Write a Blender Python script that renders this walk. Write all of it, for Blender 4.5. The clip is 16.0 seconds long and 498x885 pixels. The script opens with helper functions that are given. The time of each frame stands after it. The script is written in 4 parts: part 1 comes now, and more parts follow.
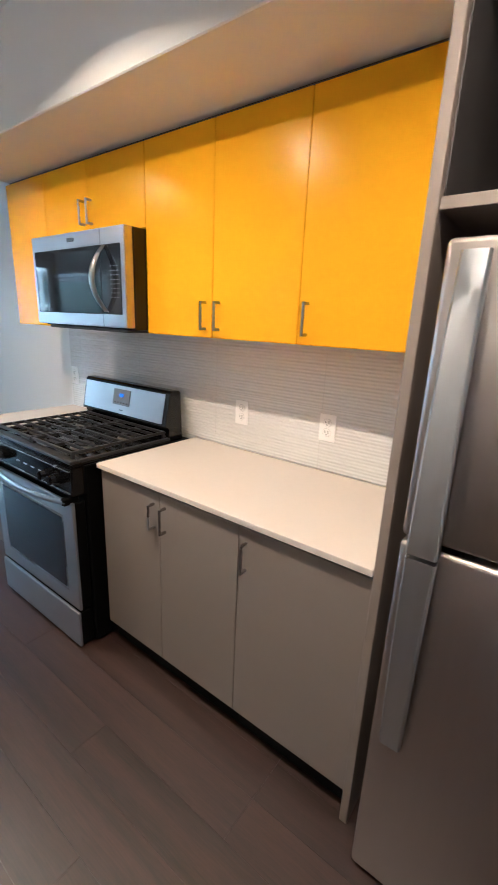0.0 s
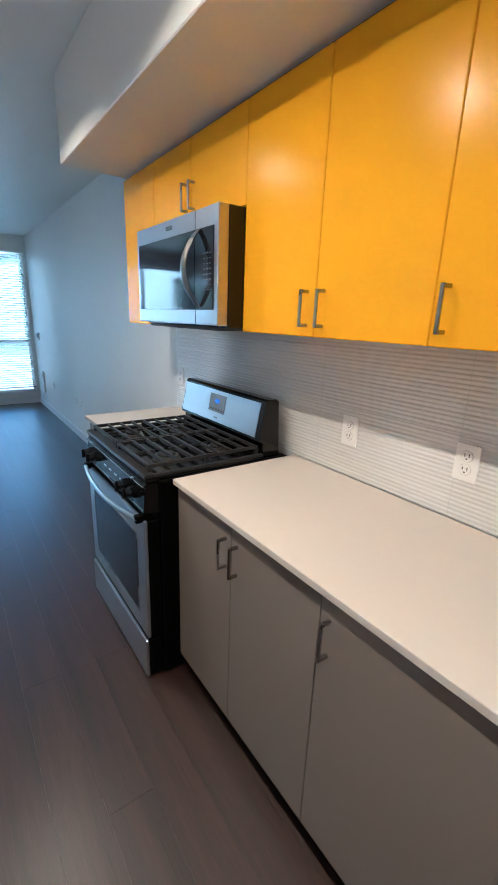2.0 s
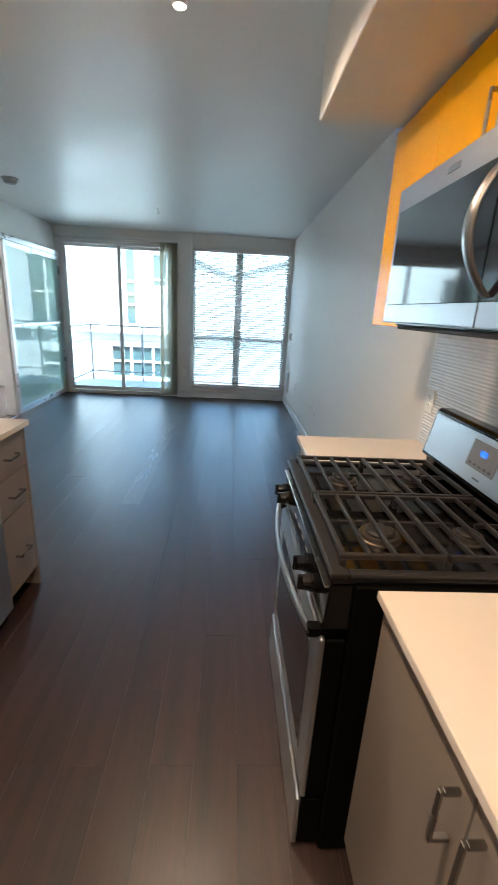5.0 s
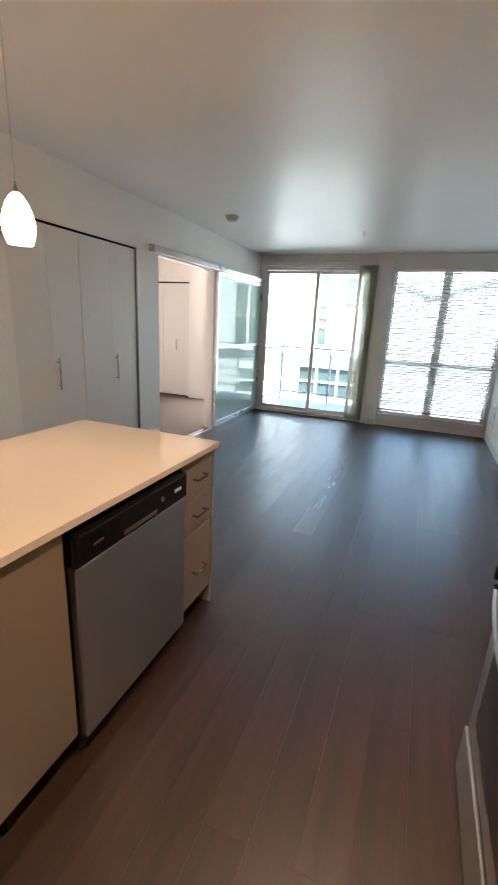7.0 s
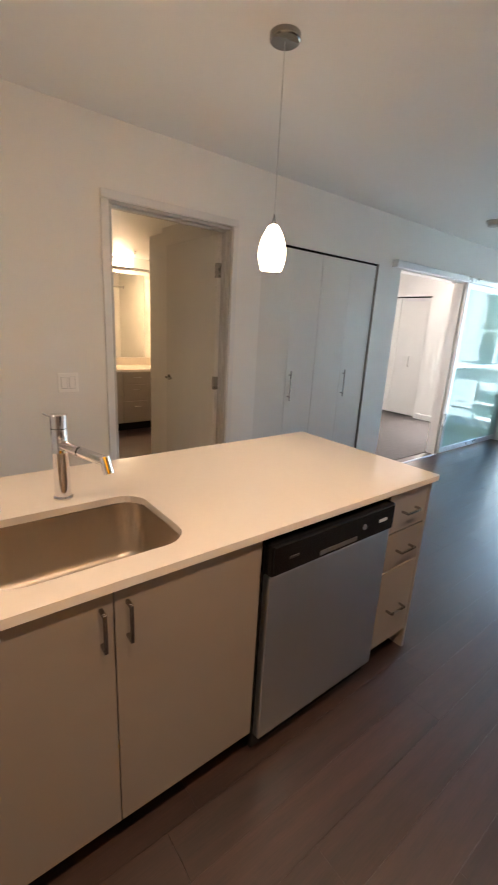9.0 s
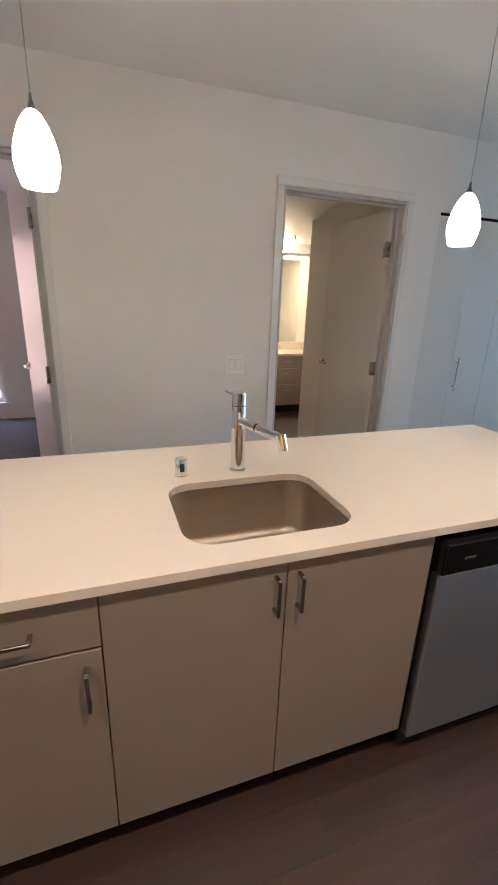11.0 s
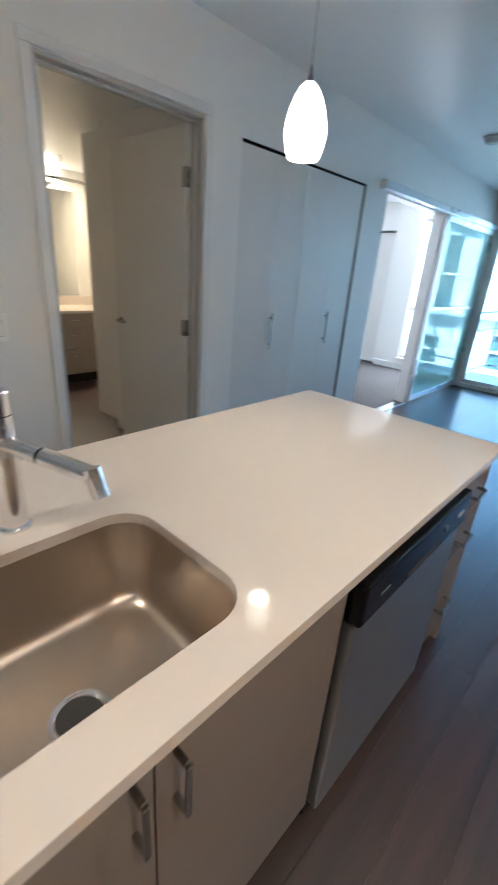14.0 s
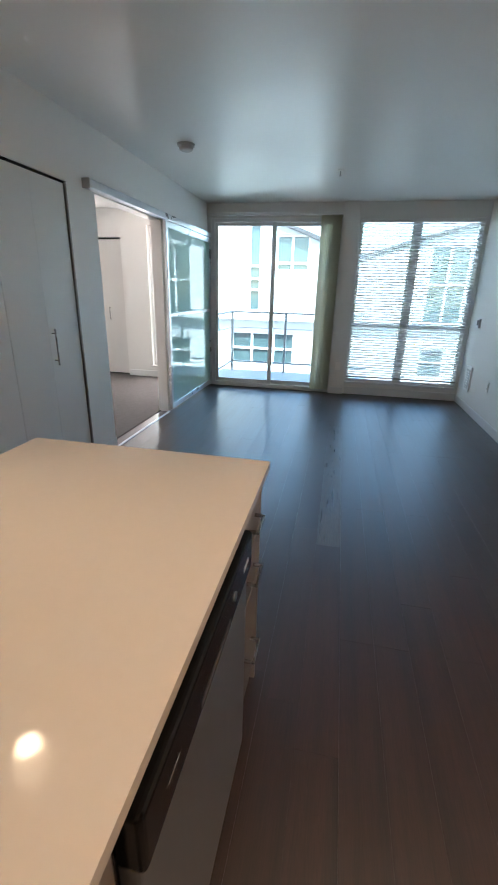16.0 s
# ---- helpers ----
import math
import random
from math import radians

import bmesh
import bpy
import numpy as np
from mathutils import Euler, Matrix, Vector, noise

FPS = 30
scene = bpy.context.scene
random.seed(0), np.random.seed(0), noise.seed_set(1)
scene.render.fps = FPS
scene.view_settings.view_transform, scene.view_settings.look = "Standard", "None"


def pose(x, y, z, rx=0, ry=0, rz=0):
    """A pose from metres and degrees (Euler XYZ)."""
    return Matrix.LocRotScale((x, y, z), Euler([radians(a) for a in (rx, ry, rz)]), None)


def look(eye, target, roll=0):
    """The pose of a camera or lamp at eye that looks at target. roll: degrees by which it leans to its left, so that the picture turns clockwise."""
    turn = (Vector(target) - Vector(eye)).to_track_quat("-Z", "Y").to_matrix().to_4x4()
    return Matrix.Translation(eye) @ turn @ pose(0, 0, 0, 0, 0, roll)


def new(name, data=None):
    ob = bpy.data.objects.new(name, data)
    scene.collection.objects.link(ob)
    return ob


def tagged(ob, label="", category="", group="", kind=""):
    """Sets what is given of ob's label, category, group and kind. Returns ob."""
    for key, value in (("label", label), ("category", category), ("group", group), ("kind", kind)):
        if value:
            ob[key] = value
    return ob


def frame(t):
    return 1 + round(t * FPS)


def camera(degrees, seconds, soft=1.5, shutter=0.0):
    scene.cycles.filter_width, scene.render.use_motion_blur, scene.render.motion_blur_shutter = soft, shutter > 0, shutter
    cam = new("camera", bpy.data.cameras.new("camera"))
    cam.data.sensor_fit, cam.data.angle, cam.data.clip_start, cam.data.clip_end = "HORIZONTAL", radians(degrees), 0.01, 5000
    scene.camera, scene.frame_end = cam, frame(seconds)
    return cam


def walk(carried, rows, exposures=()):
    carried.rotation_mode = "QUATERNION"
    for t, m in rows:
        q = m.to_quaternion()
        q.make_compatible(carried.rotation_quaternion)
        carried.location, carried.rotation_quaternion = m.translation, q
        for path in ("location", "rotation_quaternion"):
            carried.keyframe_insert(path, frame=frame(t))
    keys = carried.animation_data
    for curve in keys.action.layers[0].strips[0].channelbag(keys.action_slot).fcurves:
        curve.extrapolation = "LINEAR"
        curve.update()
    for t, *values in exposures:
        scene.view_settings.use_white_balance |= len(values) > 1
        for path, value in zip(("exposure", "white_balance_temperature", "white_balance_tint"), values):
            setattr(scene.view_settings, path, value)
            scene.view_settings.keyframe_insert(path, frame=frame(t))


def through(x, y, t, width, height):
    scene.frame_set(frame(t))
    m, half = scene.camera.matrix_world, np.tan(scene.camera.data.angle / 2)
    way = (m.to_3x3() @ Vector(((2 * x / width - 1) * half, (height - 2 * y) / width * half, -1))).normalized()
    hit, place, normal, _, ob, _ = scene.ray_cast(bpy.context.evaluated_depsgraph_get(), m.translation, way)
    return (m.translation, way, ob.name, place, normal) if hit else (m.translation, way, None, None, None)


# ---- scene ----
cam = camera(61.4, 16.0, soft=1.4, shutter=0.4)
PATH = [
    (0, (1.535, -1.594, 1.524), (0.387, -0.052, 0.972), 2.5),
    (0.5, (1.483, -1.541, 1.512), (0.2, -0.11, 0.958), 2.2),
    (1, (1.428, -1.439, 1.518), (0.037, -0.113, 0.965), 1.8),
    (1.5, (1.398, -1.333, 1.509), (-0.084, -0.11, 0.955), 1.8),
    (2, (1.356, -1.259, 1.505), (-0.195, -0.131, 0.938), 2.1),
    (2.5, (1.231, -1.201, 1.498), (-0.378, -0.166, 0.915), 2.5),
    (3, (1.07, -1.155, 1.497), (-0.599, -0.229, 0.901), 2.9),
    (5.5, (0.694, -0.951, 1.486), (-1.215, -1.064, 0.9), 3.0),
    (6, (0.611, -1.013, 1.494), (-1.282, -1.319, 0.922), 2.9),
    (6.5, (0.596, -1.048, 1.502), (-1.258, -1.546, 0.94), 2.8),
    (7, (0.566, -1.064, 1.502), (-1.226, -1.763, 0.955), 2.9),
    (7.5, (0.527, -1.077, 1.509), (-1.166, -1.996, 0.975), 2.9),
    (8, (0.506, -1.079, 1.518), (-1.055, -2.213, 0.991), 2.9),
    (8.5, (0.501, -1.085, 1.515), (-0.893, -2.419, 0.989), 3.1),
    (9, (0.508, -1.085, 1.518), (-0.693, -2.592, 0.983), 3.1),
    (9.5, (0.524, -1.082, 1.517), (-0.463, -2.732, 0.968), 2.8),
    (10, (0.556, -1.1, 1.511), (-0.228, -2.85, 0.944), 2.5),
    (12.5, (0.66, -1.267, 1.486), (0.066, -3.033, 0.762), 2.3),
    (13, (0.599, -1.403, 1.465), (-0.171, -3.085, 0.707), 2.8),
    (13.5, (0.478, -1.544, 1.46), (-0.53, -3.09, 0.689), 3.4),
    (14, (0.391, -1.669, 1.446), (-0.976, -2.914, 0.683), 4.3),
    (14.5, (0.305, -1.767, 1.456), (-1.333, -2.627, 0.697), 3.3),
    (15, (0.216, -1.789, 1.445), (-1.539, -2.393, 0.699), 2.1),
    (15.5, (0.085, -1.777, 1.45), (-1.723, -2.25, 0.736), 1.5),
    (16, (-0.004, -1.757, 1.451), (-1.848, -2.128, 0.769), 1.5),
]
walk(cam, [(t, look(eye, target, roll)) for t, eye, target, roll in PATH], [
    (0.0, 3.45, 5200, 6), (1.2, 3.3, 4850, 2), (3.0, 3.1, 4800, 2), (5.5, 3.3, 6500, 11), (7.5, 3.48, 7200, 18), (9.0, 3.63, 6500, 13),
    (10.0, 3.67, 5500, 9), (12.5, 3.65, 5250, 5), (13.5, 3.65, 4900, 2), (14.4, 3.28, 5100, 3), (15.0, 3.1, 5700, 8), (16.0, 3.02, 6200, 11)])

# ---- world, sun and lamps ----
world = bpy.data.worlds.new("world")
scene.world = world
world.use_nodes = True
sky = world.node_tree.nodes.new("ShaderNodeTexSky")
sky.sky_type = "NISHITA"
sky.sun_disc = False
sky.sun_elevation = radians(52)
sky.sun_rotation = radians(80)
background = world.node_tree.nodes["Background"]
background.inputs["Strength"].default_value = 0.15
world.node_tree.links.new(sky.outputs[0], background.inputs[0])

sun_data = bpy.data.lights.new("sun", "SUN")
sun_data.energy, sun_data.angle, sun_data.color = 3.8, radians(0.5), (1.0, 0.98, 0.95)
sun = new("sun", sun_data)
sun.matrix_world = look((20, 3.5, 26), (0, 0, 0))

WARM = (1.0, 0.722, 0.475)


def lamp(name, place, size, watts, colour, aim=(0, 0, -1), spread=radians(180)):
    data = bpy.data.lights.new(name, "AREA")
    data.spread = spread
    data.shape, data.size, data.energy, data.color = "DISK", size, watts, colour
    ob = new(name, data)
    ob.matrix_world = look(place, Vector(place) + Vector(aim))
    return ob


CEIL = 2.6
SPOTS, SPOT_Y, SPOT_Z = (-0.88, 0.25, 1.38), -1.16, 2.372
for sx in SPOTS:
    lamp("spot_lamp", (sx, SPOT_Y, SPOT_Z - 0.004), 0.03, 1.25, WARM, aim=(0, 0.26, -1), spread=radians(138))
PENDANTS = ((-0.762, -2.59, 1.755), (0.748, -2.59, 1.795))
for px, py, pz in PENDANTS:
    lamp("pendant_bulb_lamp", (px, py, pz - 0.003), 0.07, 0.25, WARM, spread=radians(170))
lamp("bathroom_lamp", (-1.83, -7.0, 2.25), 0.2, 2.5, (1.0, 0.66, 0.34))
# daylight in the openings of the two bedrooms' windows
for at, aim, w, h, watts, hue in (((-6.87, -4.40, 1.28), (1, 0, 0), 0.8, 2.1, 15.0, (1.0, 0.83, 0.75)), ((2.55, -7.17, 1.2), (0, 1, 0), 1.45, 1.9, 1.5, (1.0, 0.52, 0.27))):
    daylight = lamp("window_daylight", at, w, watts, hue, aim)
    daylight.data.shape, daylight.data.size_y = "RECTANGLE", h

# ---- materials ----


def material(name, colour, rough=0.5, metal=0.0, vary=0.06, scale=3.0, bump=0.0, bump_scale=60.0, stretch=(1, 1, 1), rough_vary=0.05,
             per_piece=0.0, specular=0.5, emit=None, coat=0.0, brushed=0.0):
    m = bpy.data.materials.new(name)
    m.use_nodes = True
    n, l = m.node_tree.nodes, m.node_tree.links
    b = n["Principled BSDF"]
    b.inputs["Metallic"].default_value = metal
    b.inputs["Specular IOR Level"].default_value = specular
    b.inputs["Coat Weight"].default_value, b.inputs["Coat Roughness"].default_value = coat, 0.33
    where = n.new("ShaderNodeTexCoord")
    turn = n.new("ShaderNodeMapping")
    turn.inputs["Scale"].default_value = stretch
    l.new(where.outputs["Object"], turn.inputs[0])
    if per_piece:
        own, shift = n.new("ShaderNodeObjectInfo"), n.new("ShaderNodeVectorMath")
        shift.operation = "SCALE"
        shift.inputs[0].default_value = (37.0, 91.0, 13.0)
        l.new(own.outputs["Random"], shift.inputs["Scale"])
        l.new(shift.outputs[0], turn.inputs["Location"])
    coarse, fine = n.new("ShaderNodeTexNoise"), n.new("ShaderNodeTexNoise")
    coarse.inputs["Scale"].default_value, coarse.inputs["Detail"].default_value = scale, 5
    fine.inputs["Scale"].default_value, fine.inputs["Detail"].default_value = bump_scale, 3
    for t in (coarse, fine):
        l.new(turn.outputs[0], t.inputs[0])
    both = n.new("ShaderNodeMix")
    both.inputs[0].default_value = 0.4
    l.new(coarse.outputs[0], both.inputs[2])
    l.new(fine.outputs[0], both.inputs[3])
    ramp = n.new("ShaderNodeMapRange")
    ramp.inputs[1].default_value, ramp.inputs[2].default_value = 0.3, 0.7
    ramp.inputs[3].default_value, ramp.inputs[4].default_value = 1 - vary, 1 + vary
    l.new(both.outputs[0], ramp.inputs[0])
    value = ramp.outputs[0]
    if per_piece:
        info, piece, times = n.new("ShaderNodeObjectInfo"), n.new("ShaderNodeMapRange"), n.new("ShaderNodeMath")
        piece.inputs[3].default_value, piece.inputs[4].default_value = 1 - per_piece, 1 + per_piece
        l.new(info.outputs["Random"], piece.inputs[0])
        times.operation = "MULTIPLY"
        l.new(value, times.inputs[0])
        l.new(piece.outputs[0], times.inputs[1])
        value = times.outputs[0]
    paint = n.new("ShaderNodeVectorMath")
    paint.operation = "SCALE"
    paint.inputs[0].default_value = colour
    l.new(value, paint.inputs["Scale"])
    l.new(paint.outputs[0], b.inputs["Base Color"])
    gloss = n.new("ShaderNodeMapRange")
    gloss.inputs[1].default_value, gloss.inputs[2].default_value = 0.3, 0.7
    gloss.inputs[3].default_value, gloss.inputs[4].default_value = max(0.02, rough - rough_vary), rough + rough_vary
    l.new(coarse.outputs[0], gloss.inputs[0])
    l.new(gloss.outputs[0], b.inputs["Roughness"])
    if bump:
        relief = n.new("ShaderNodeBump")
        relief.inputs["Strength"].default_value, relief.inputs["Distance"].default_value = 1.0, bump
        l.new(fine.outputs[0], relief.inputs["Height"])
        l.new(relief.outputs[0], b.inputs["Normal"])
    if brushed:
        grain = n.new("ShaderNodeTangent")
        grain.direction_type, grain.axis = "RADIAL", "Z"
        b.inputs["Anisotropic"].default_value, b.inputs["Anisotropic Rotation"].default_value = brushed, 0.25
        l.new(grain.outputs[0], b.inputs["Tangent"])
    if emit:
        b.inputs["Emission Color"].default_value = (*emit[:3], 1)
        b.inputs["Emission Strength"].default_value = emit[3]
    return m


WALL = material("white_wall_paint", (0.82, 0.81, 0.79), 0.55, vary=0.02, scale=1.2, bump=0.0006, bump_scale=220)
CEILING = material("ceiling_paint", (0.82, 0.82, 0.81), 0.42, vary=0.02, scale=0.8, bump=0.0004, bump_scale=160)
TRIM = material("white_trim_paint", (0.76, 0.76, 0.76), 0.35, vary=0.02, bump=0.0002, bump_scale=120)
FRAME_GREY = material("grey_door_frame_paint", (0.5, 0.5, 0.5), 0.4, vary=0.03, bump=0.0002)
DOOR = material("white_door_laminate", (0.74, 0.73, 0.71), 0.4, vary=0.02, bump=0.0003, bump_scale=140)
YELLOW = material("yellow_lacquer", (0.90, 0.43, 0.0), 0.24, vary=0.012, scale=1.5, rough_vary=0.005, specular=0.11)
TAUPE = material("taupe_laminate", (0.24, 0.202, 0.178), 0.42, vary=0.05, scale=2.0, bump=0.0003, bump_scale=180, stretch=(1, 1, 4))
DARK = material("black_toe_kick", (0.006, 0.0055, 0.0055), 0.7, vary=0.2, specular=0.1)
CHARCOAL = material("charcoal_parts_and_gap_shade", (0.06, 0.055, 0.055), 0.6, vary=0.1)
FRIDGE = material("dark_stainless_steel", (0.53, 0.485, 0.465), 0.38, metal=1.0, vary=0.03, scale=2, stretch=(40, 40, 0.5), rough_vary=0.03)
QUARTZ = material("white_quartz", (0.67, 0.61, 0.555), 0.06, vary=0.012, scale=40, rough_vary=0.008, specular=0.12)
STEEL = material("brushed_stainless_steel", (0.52, 0.54, 0.57), 0.36, metal=1.0, brushed=0.5, vary=0.025, scale=2, stretch=(40, 40, 0.5), rough_vary=0.03)
SATIN = material("satin_nickel", (0.36, 0.345, 0.33), 0.27, metal=1.0, vary=0.05)
CHROME = material("polished_chrome", (0.8, 0.8, 0.82), 0.05, metal=1.0, vary=0.02, rough_vary=0.02)
SINK = material("sink_steel", (0.52, 0.455, 0.385), 0.33, metal=1.0, vary=0.03, scale=6, rough_vary=0.04)
BLACK = material("black_enamel", (0.005, 0.005, 0.0055), 0.14, vary=0.2, rough_vary=0.05, specular=0.4)
SIDE_BLACK = material("black_painted_steel", (0.0025, 0.0025, 0.0025), 0.5, vary=0.2, specular=0.07)
MICRO_STEEL = material("microwave_steel", (0.47, 0.47, 0.50), 0.34, metal=1.0, vary=0.025, scale=2, stretch=(0.5, 40, 40), rough_vary=0.03)
IRON = material("cast_iron", (0.022, 0.021, 0.022), 0.38, vary=0.25, bump=0.0004, bump_scale=200, specular=0.3)
OVEN_GLASS = material("dark_oven_glass", (0.012, 0.014, 0.018), 0.05, vary=0.1, rough_vary=0.02, specular=0.8)
BRASS = material("burner_metal_and_jamb_shade", (0.27, 0.235, 0.20), 0.35, metal=1.0, vary=0.1)
DISPLAY = material("blue_display", (0.01, 0.03, 0.08), 0.2, emit=(0.03, 0.2, 1.0, 0.12))
PRINT = material("pale_button_print", (0.24, 0.24, 0.26), 0.5)
PALE_GREY = material("pale_grey_plastic", (0.5, 0.5, 0.49), 0.4, vary=0.03)
PLASTIC = material("white_plastic", (0.89, 0.88, 0.86), 0.35, vary=0.02)
SLOT = material("dark_socket_slot", (0.03, 0.03, 0.03), 0.5)
WOOD = material("dark_oak_floor", (0.034, 0.0155, 0.0120), 0.5, vary=0.75, scale=1.6, bump=0.00025, bump_scale=26, stretch=(0.6, 14, 1), rough_vary=0.05, per_piece=0.13, specular=0.5, coat=0.65)
WORN_WOOD = material("scraped_oak_plank", (0.085, 0.068, 0.061), 0.38, vary=0.7, scale=5.0, bump=0.0007, bump_scale=20, stretch=(0.8, 12, 1), rough_vary=0.14, per_piece=0.1, specular=0.9)
JOINT = material("floor_joint", (0.012, 0.008, 0.007), 0.8)
CARPET = material("charcoal_carpet", (0.085, 0.08, 0.078), 0.95, vary=0.3, scale=20, bump=0.004, bump_scale=350)
TILE = material("white_wave_tile", (0.74, 0.73, 0.71), 0.2, vary=0.02, per_piece=0.015)
GROUT = material("pale_grout", (0.55, 0.54, 0.52), 0.8)
ALU = material("white_window_frame", (0.8, 0.8, 0.8), 0.35, vary=0.02)
SILVER = material("satin_aluminium", (0.62, 0.64, 0.66), 0.3, metal=0.6, vary=0.03)
RAIL = material("grey_railing_paint", (0.26, 0.26, 0.265), 0.45, vary=0.08)
CONCRETE = material("pale_concrete", (0.42, 0.43, 0.44), 0.8, vary=0.12, bump=0.002, bump_scale=40)
PINK = material("pink_brick_paint", (0.62, 0.36, 0.28), 0.85, vary=0.08, scale=0.6)
STUCCO = material("white_stucco", (0.62, 0.63, 0.64), 0.85, vary=0.05, scale=0.6, bump=0.004, bump_scale=20)
MAUVE = material("mauve_cladding", (0.40, 0.33, 0.345), 0.7, vary=0.05, scale=0.8)
ROOF = material("dark_roof", (0.05, 0.05, 0.055), 0.7, vary=0.2)
GROUND = material("asphalt_ground", (0.06, 0.06, 0.06), 0.9, vary=0.2, scale=0.3)
FAR_GLASS = material("far_window_glass", (0.035, 0.06, 0.065), 0.06, vary=0.3, scale=0.8, rough_vary=0.03, specular=0.9)
MIRROR = material("mirror", (0.85, 0.85, 0.83), 0.02, metal=1.0, vary=0.01, rough_vary=0.01)
SHADE = material("glowing_opal_glass", (0.9, 0.85, 0.78), 0.25, vary=0.02, emit=(1.0, 0.76, 0.50, 2.1))
BULB = material("lit_bulb_glass", (0.9, 0.85, 0.75), 0.3, emit=(1.0, 0.72, 0.42, 1.9))
LENS = material("lit_can_lens", (0.9, 0.9, 0.88), 0.4, emit=(1.0, 0.8, 0.55, 5.0))


def glass_material(name, tint):
    m = bpy.data.materials.new(name)
    m.use_nodes = True
    n, l = m.node_tree.nodes, m.node_tree.links
    n.remove(n["Principled BSDF"])
    clear, shine, mix, edge = (n.new("ShaderNodeBsdfTransparent"), n.new("ShaderNodeBsdfGlossy"), n.new("ShaderNodeMixShader"), n.new("ShaderNodeFresnel"))
    clear.inputs[0].default_value = (*tint, 1)
    shine.inputs["Roughness"].default_value = 0.02
    edge.inputs[0].default_value = 1.45
    l.new(edge.outputs[0], mix.inputs[0])
    l.new(clear.outputs[0], mix.inputs[1])
    l.new(shine.outputs[0], mix.inputs[2])
    l.new(mix.outputs[0], n["Material Output"].inputs[0])
    return m


GLASS = glass_material("clear_glass", (0.85, 0.955, 0.955))


def sheet_material(name, colour, through, gloss=0.0):
    """A thin sheet that lets part of the light through, scattered; gloss: a clear smooth surface on it."""
    m = bpy.data.materials.new(name)
    m.use_nodes = True
    n, l = m.node_tree.nodes, m.node_tree.links
    n.remove(n["Principled BSDF"])
    matt, passing, mix = n.new("ShaderNodeBsdfDiffuse"), n.new("ShaderNodeBsdfTranslucent"), n.new("ShaderNodeMixShader")
    grain, shade = n.new("ShaderNodeTexNoise"), n.new("ShaderNodeMapRange")
    grain.inputs["Scale"].default_value = 30
    shade.inputs[3].default_value, shade.inputs[4].default_value = 0.95, 1.05
    paint = n.new("ShaderNodeVectorMath")
    paint.operation = "SCALE"
    paint.inputs[0].default_value = colour
    l.new(grain.outputs[0], shade.inputs[0])
    l.new(shade.outputs[0], paint.inputs["Scale"])
    l.new(paint.outputs[0], matt.inputs[0])
    l.new(paint.outputs[0], passing.inputs[0])
    mix.inputs[0].default_value = through
    l.new(matt.outputs[0], mix.inputs[1])
    l.new(passing.outputs[0], mix.inputs[2])
    last = mix
    if gloss:
        shine, edge, both = n.new("ShaderNodeBsdfGlossy"), n.new("ShaderNodeFresnel"), n.new("ShaderNodeMixShader")
        shine.inputs["Roughness"].default_value = 0.02
        edge.inputs[0].default_value = gloss
        l.new(edge.outputs[0], both.inputs[0])
        l.new(mix.outputs[0], both.inputs[1])
        l.new(shine.outputs[0], both.inputs[2])
        last = both
    l.new(last.outputs[0], n["Material Output"].inputs[0])
    return m


VANE = sheet_material("cream_vertical_blind", (0.82, 0.78, 0.66), 0.42)
SLAT = sheet_material("white_blind_slat", (0.94, 0.95, 0.95), 0.5)
BEZEL = material("grey_control_bezel", (0.13, 0.135, 0.145), 0.4, vary=0.04)
TEAL = sheet_material("teal_laminated_glass", (0.52, 0.72, 0.70), 0.5, gloss=1.55)

# ---- building blocks ----
BASE = {}


def thing(name, base, label, category, group="", kind=""):
    ob = new(name)
    ob.empty_display_size = 0.05
    ob.location = base
    BASE[ob] = Vector(base)
    return tagged(ob, label, category, group, kind)


def part(name, bm, mat, parent=None, label=""):
    """Links a bmesh in world metres as one mesh, under its thing or part."""
    base = BASE.get(parent, Vector((0, 0, 0)))
    bmesh.ops.translate(bm, verts=bm.verts, vec=-base)
    mesh = bpy.data.meshes.new(name)
    bmesh.ops.recalc_face_normals(bm, faces=bm.faces)
    bm.to_mesh(mesh)
    bm.free()
    mesh.materials.append(mat)
    ob = new(name, mesh)
    ob.parent = parent
    BASE[ob] = base
    if label:
        tagged(ob, label)
    return ob


def smooth(ob, angle=35):
    ob.data.shade_smooth()
    ob.data.set_sharp_from_angle(angle=radians(angle))
    return ob


def setting(name, bm, mat, label, category):
    return tagged(part(name, bm, mat), label, category, kind="structure")


def solo(name, bm, mat, label, category, group=""):
    return tagged(part(name, bm, mat), label, category, group)


def box(lo, hi, bevel=0.0, bm=None, segments=1):
    bm = bm or bmesh.new()
    size = [max(abs(b - a), 1e-4) for a, b in zip(lo, hi)]
    mid = [(a + b) / 2 for a, b in zip(lo, hi)]
    made = bmesh.ops.create_cube(bm, size=1, matrix=Matrix.Translation(mid) @ Matrix.Diagonal((*size, 1)))
    if bevel:
        edges = {e for v in made["verts"] for e in v.link_edges}
        bmesh.ops.bevel(bm, geom=list(edges), offset=min(bevel, min(size) * 0.45), segments=segments, affect="EDGES", profile=0.5)
    return bm


def rod(a, b, r, bm=None, sides=16, r2=None, caps=True):
    bm = bm or bmesh.new()
    a, b = Vector(a), Vector(b)
    turn = (b - a).to_track_quat("Z", "Y").to_matrix().to_4x4()
    bmesh.ops.create_cone(bm, cap_ends=caps, segments=sides, radius1=r, radius2=r if r2 is None else r2, depth=(b - a).length,
                          matrix=Matrix.Translation((a + b) / 2) @ turn)
    return bm


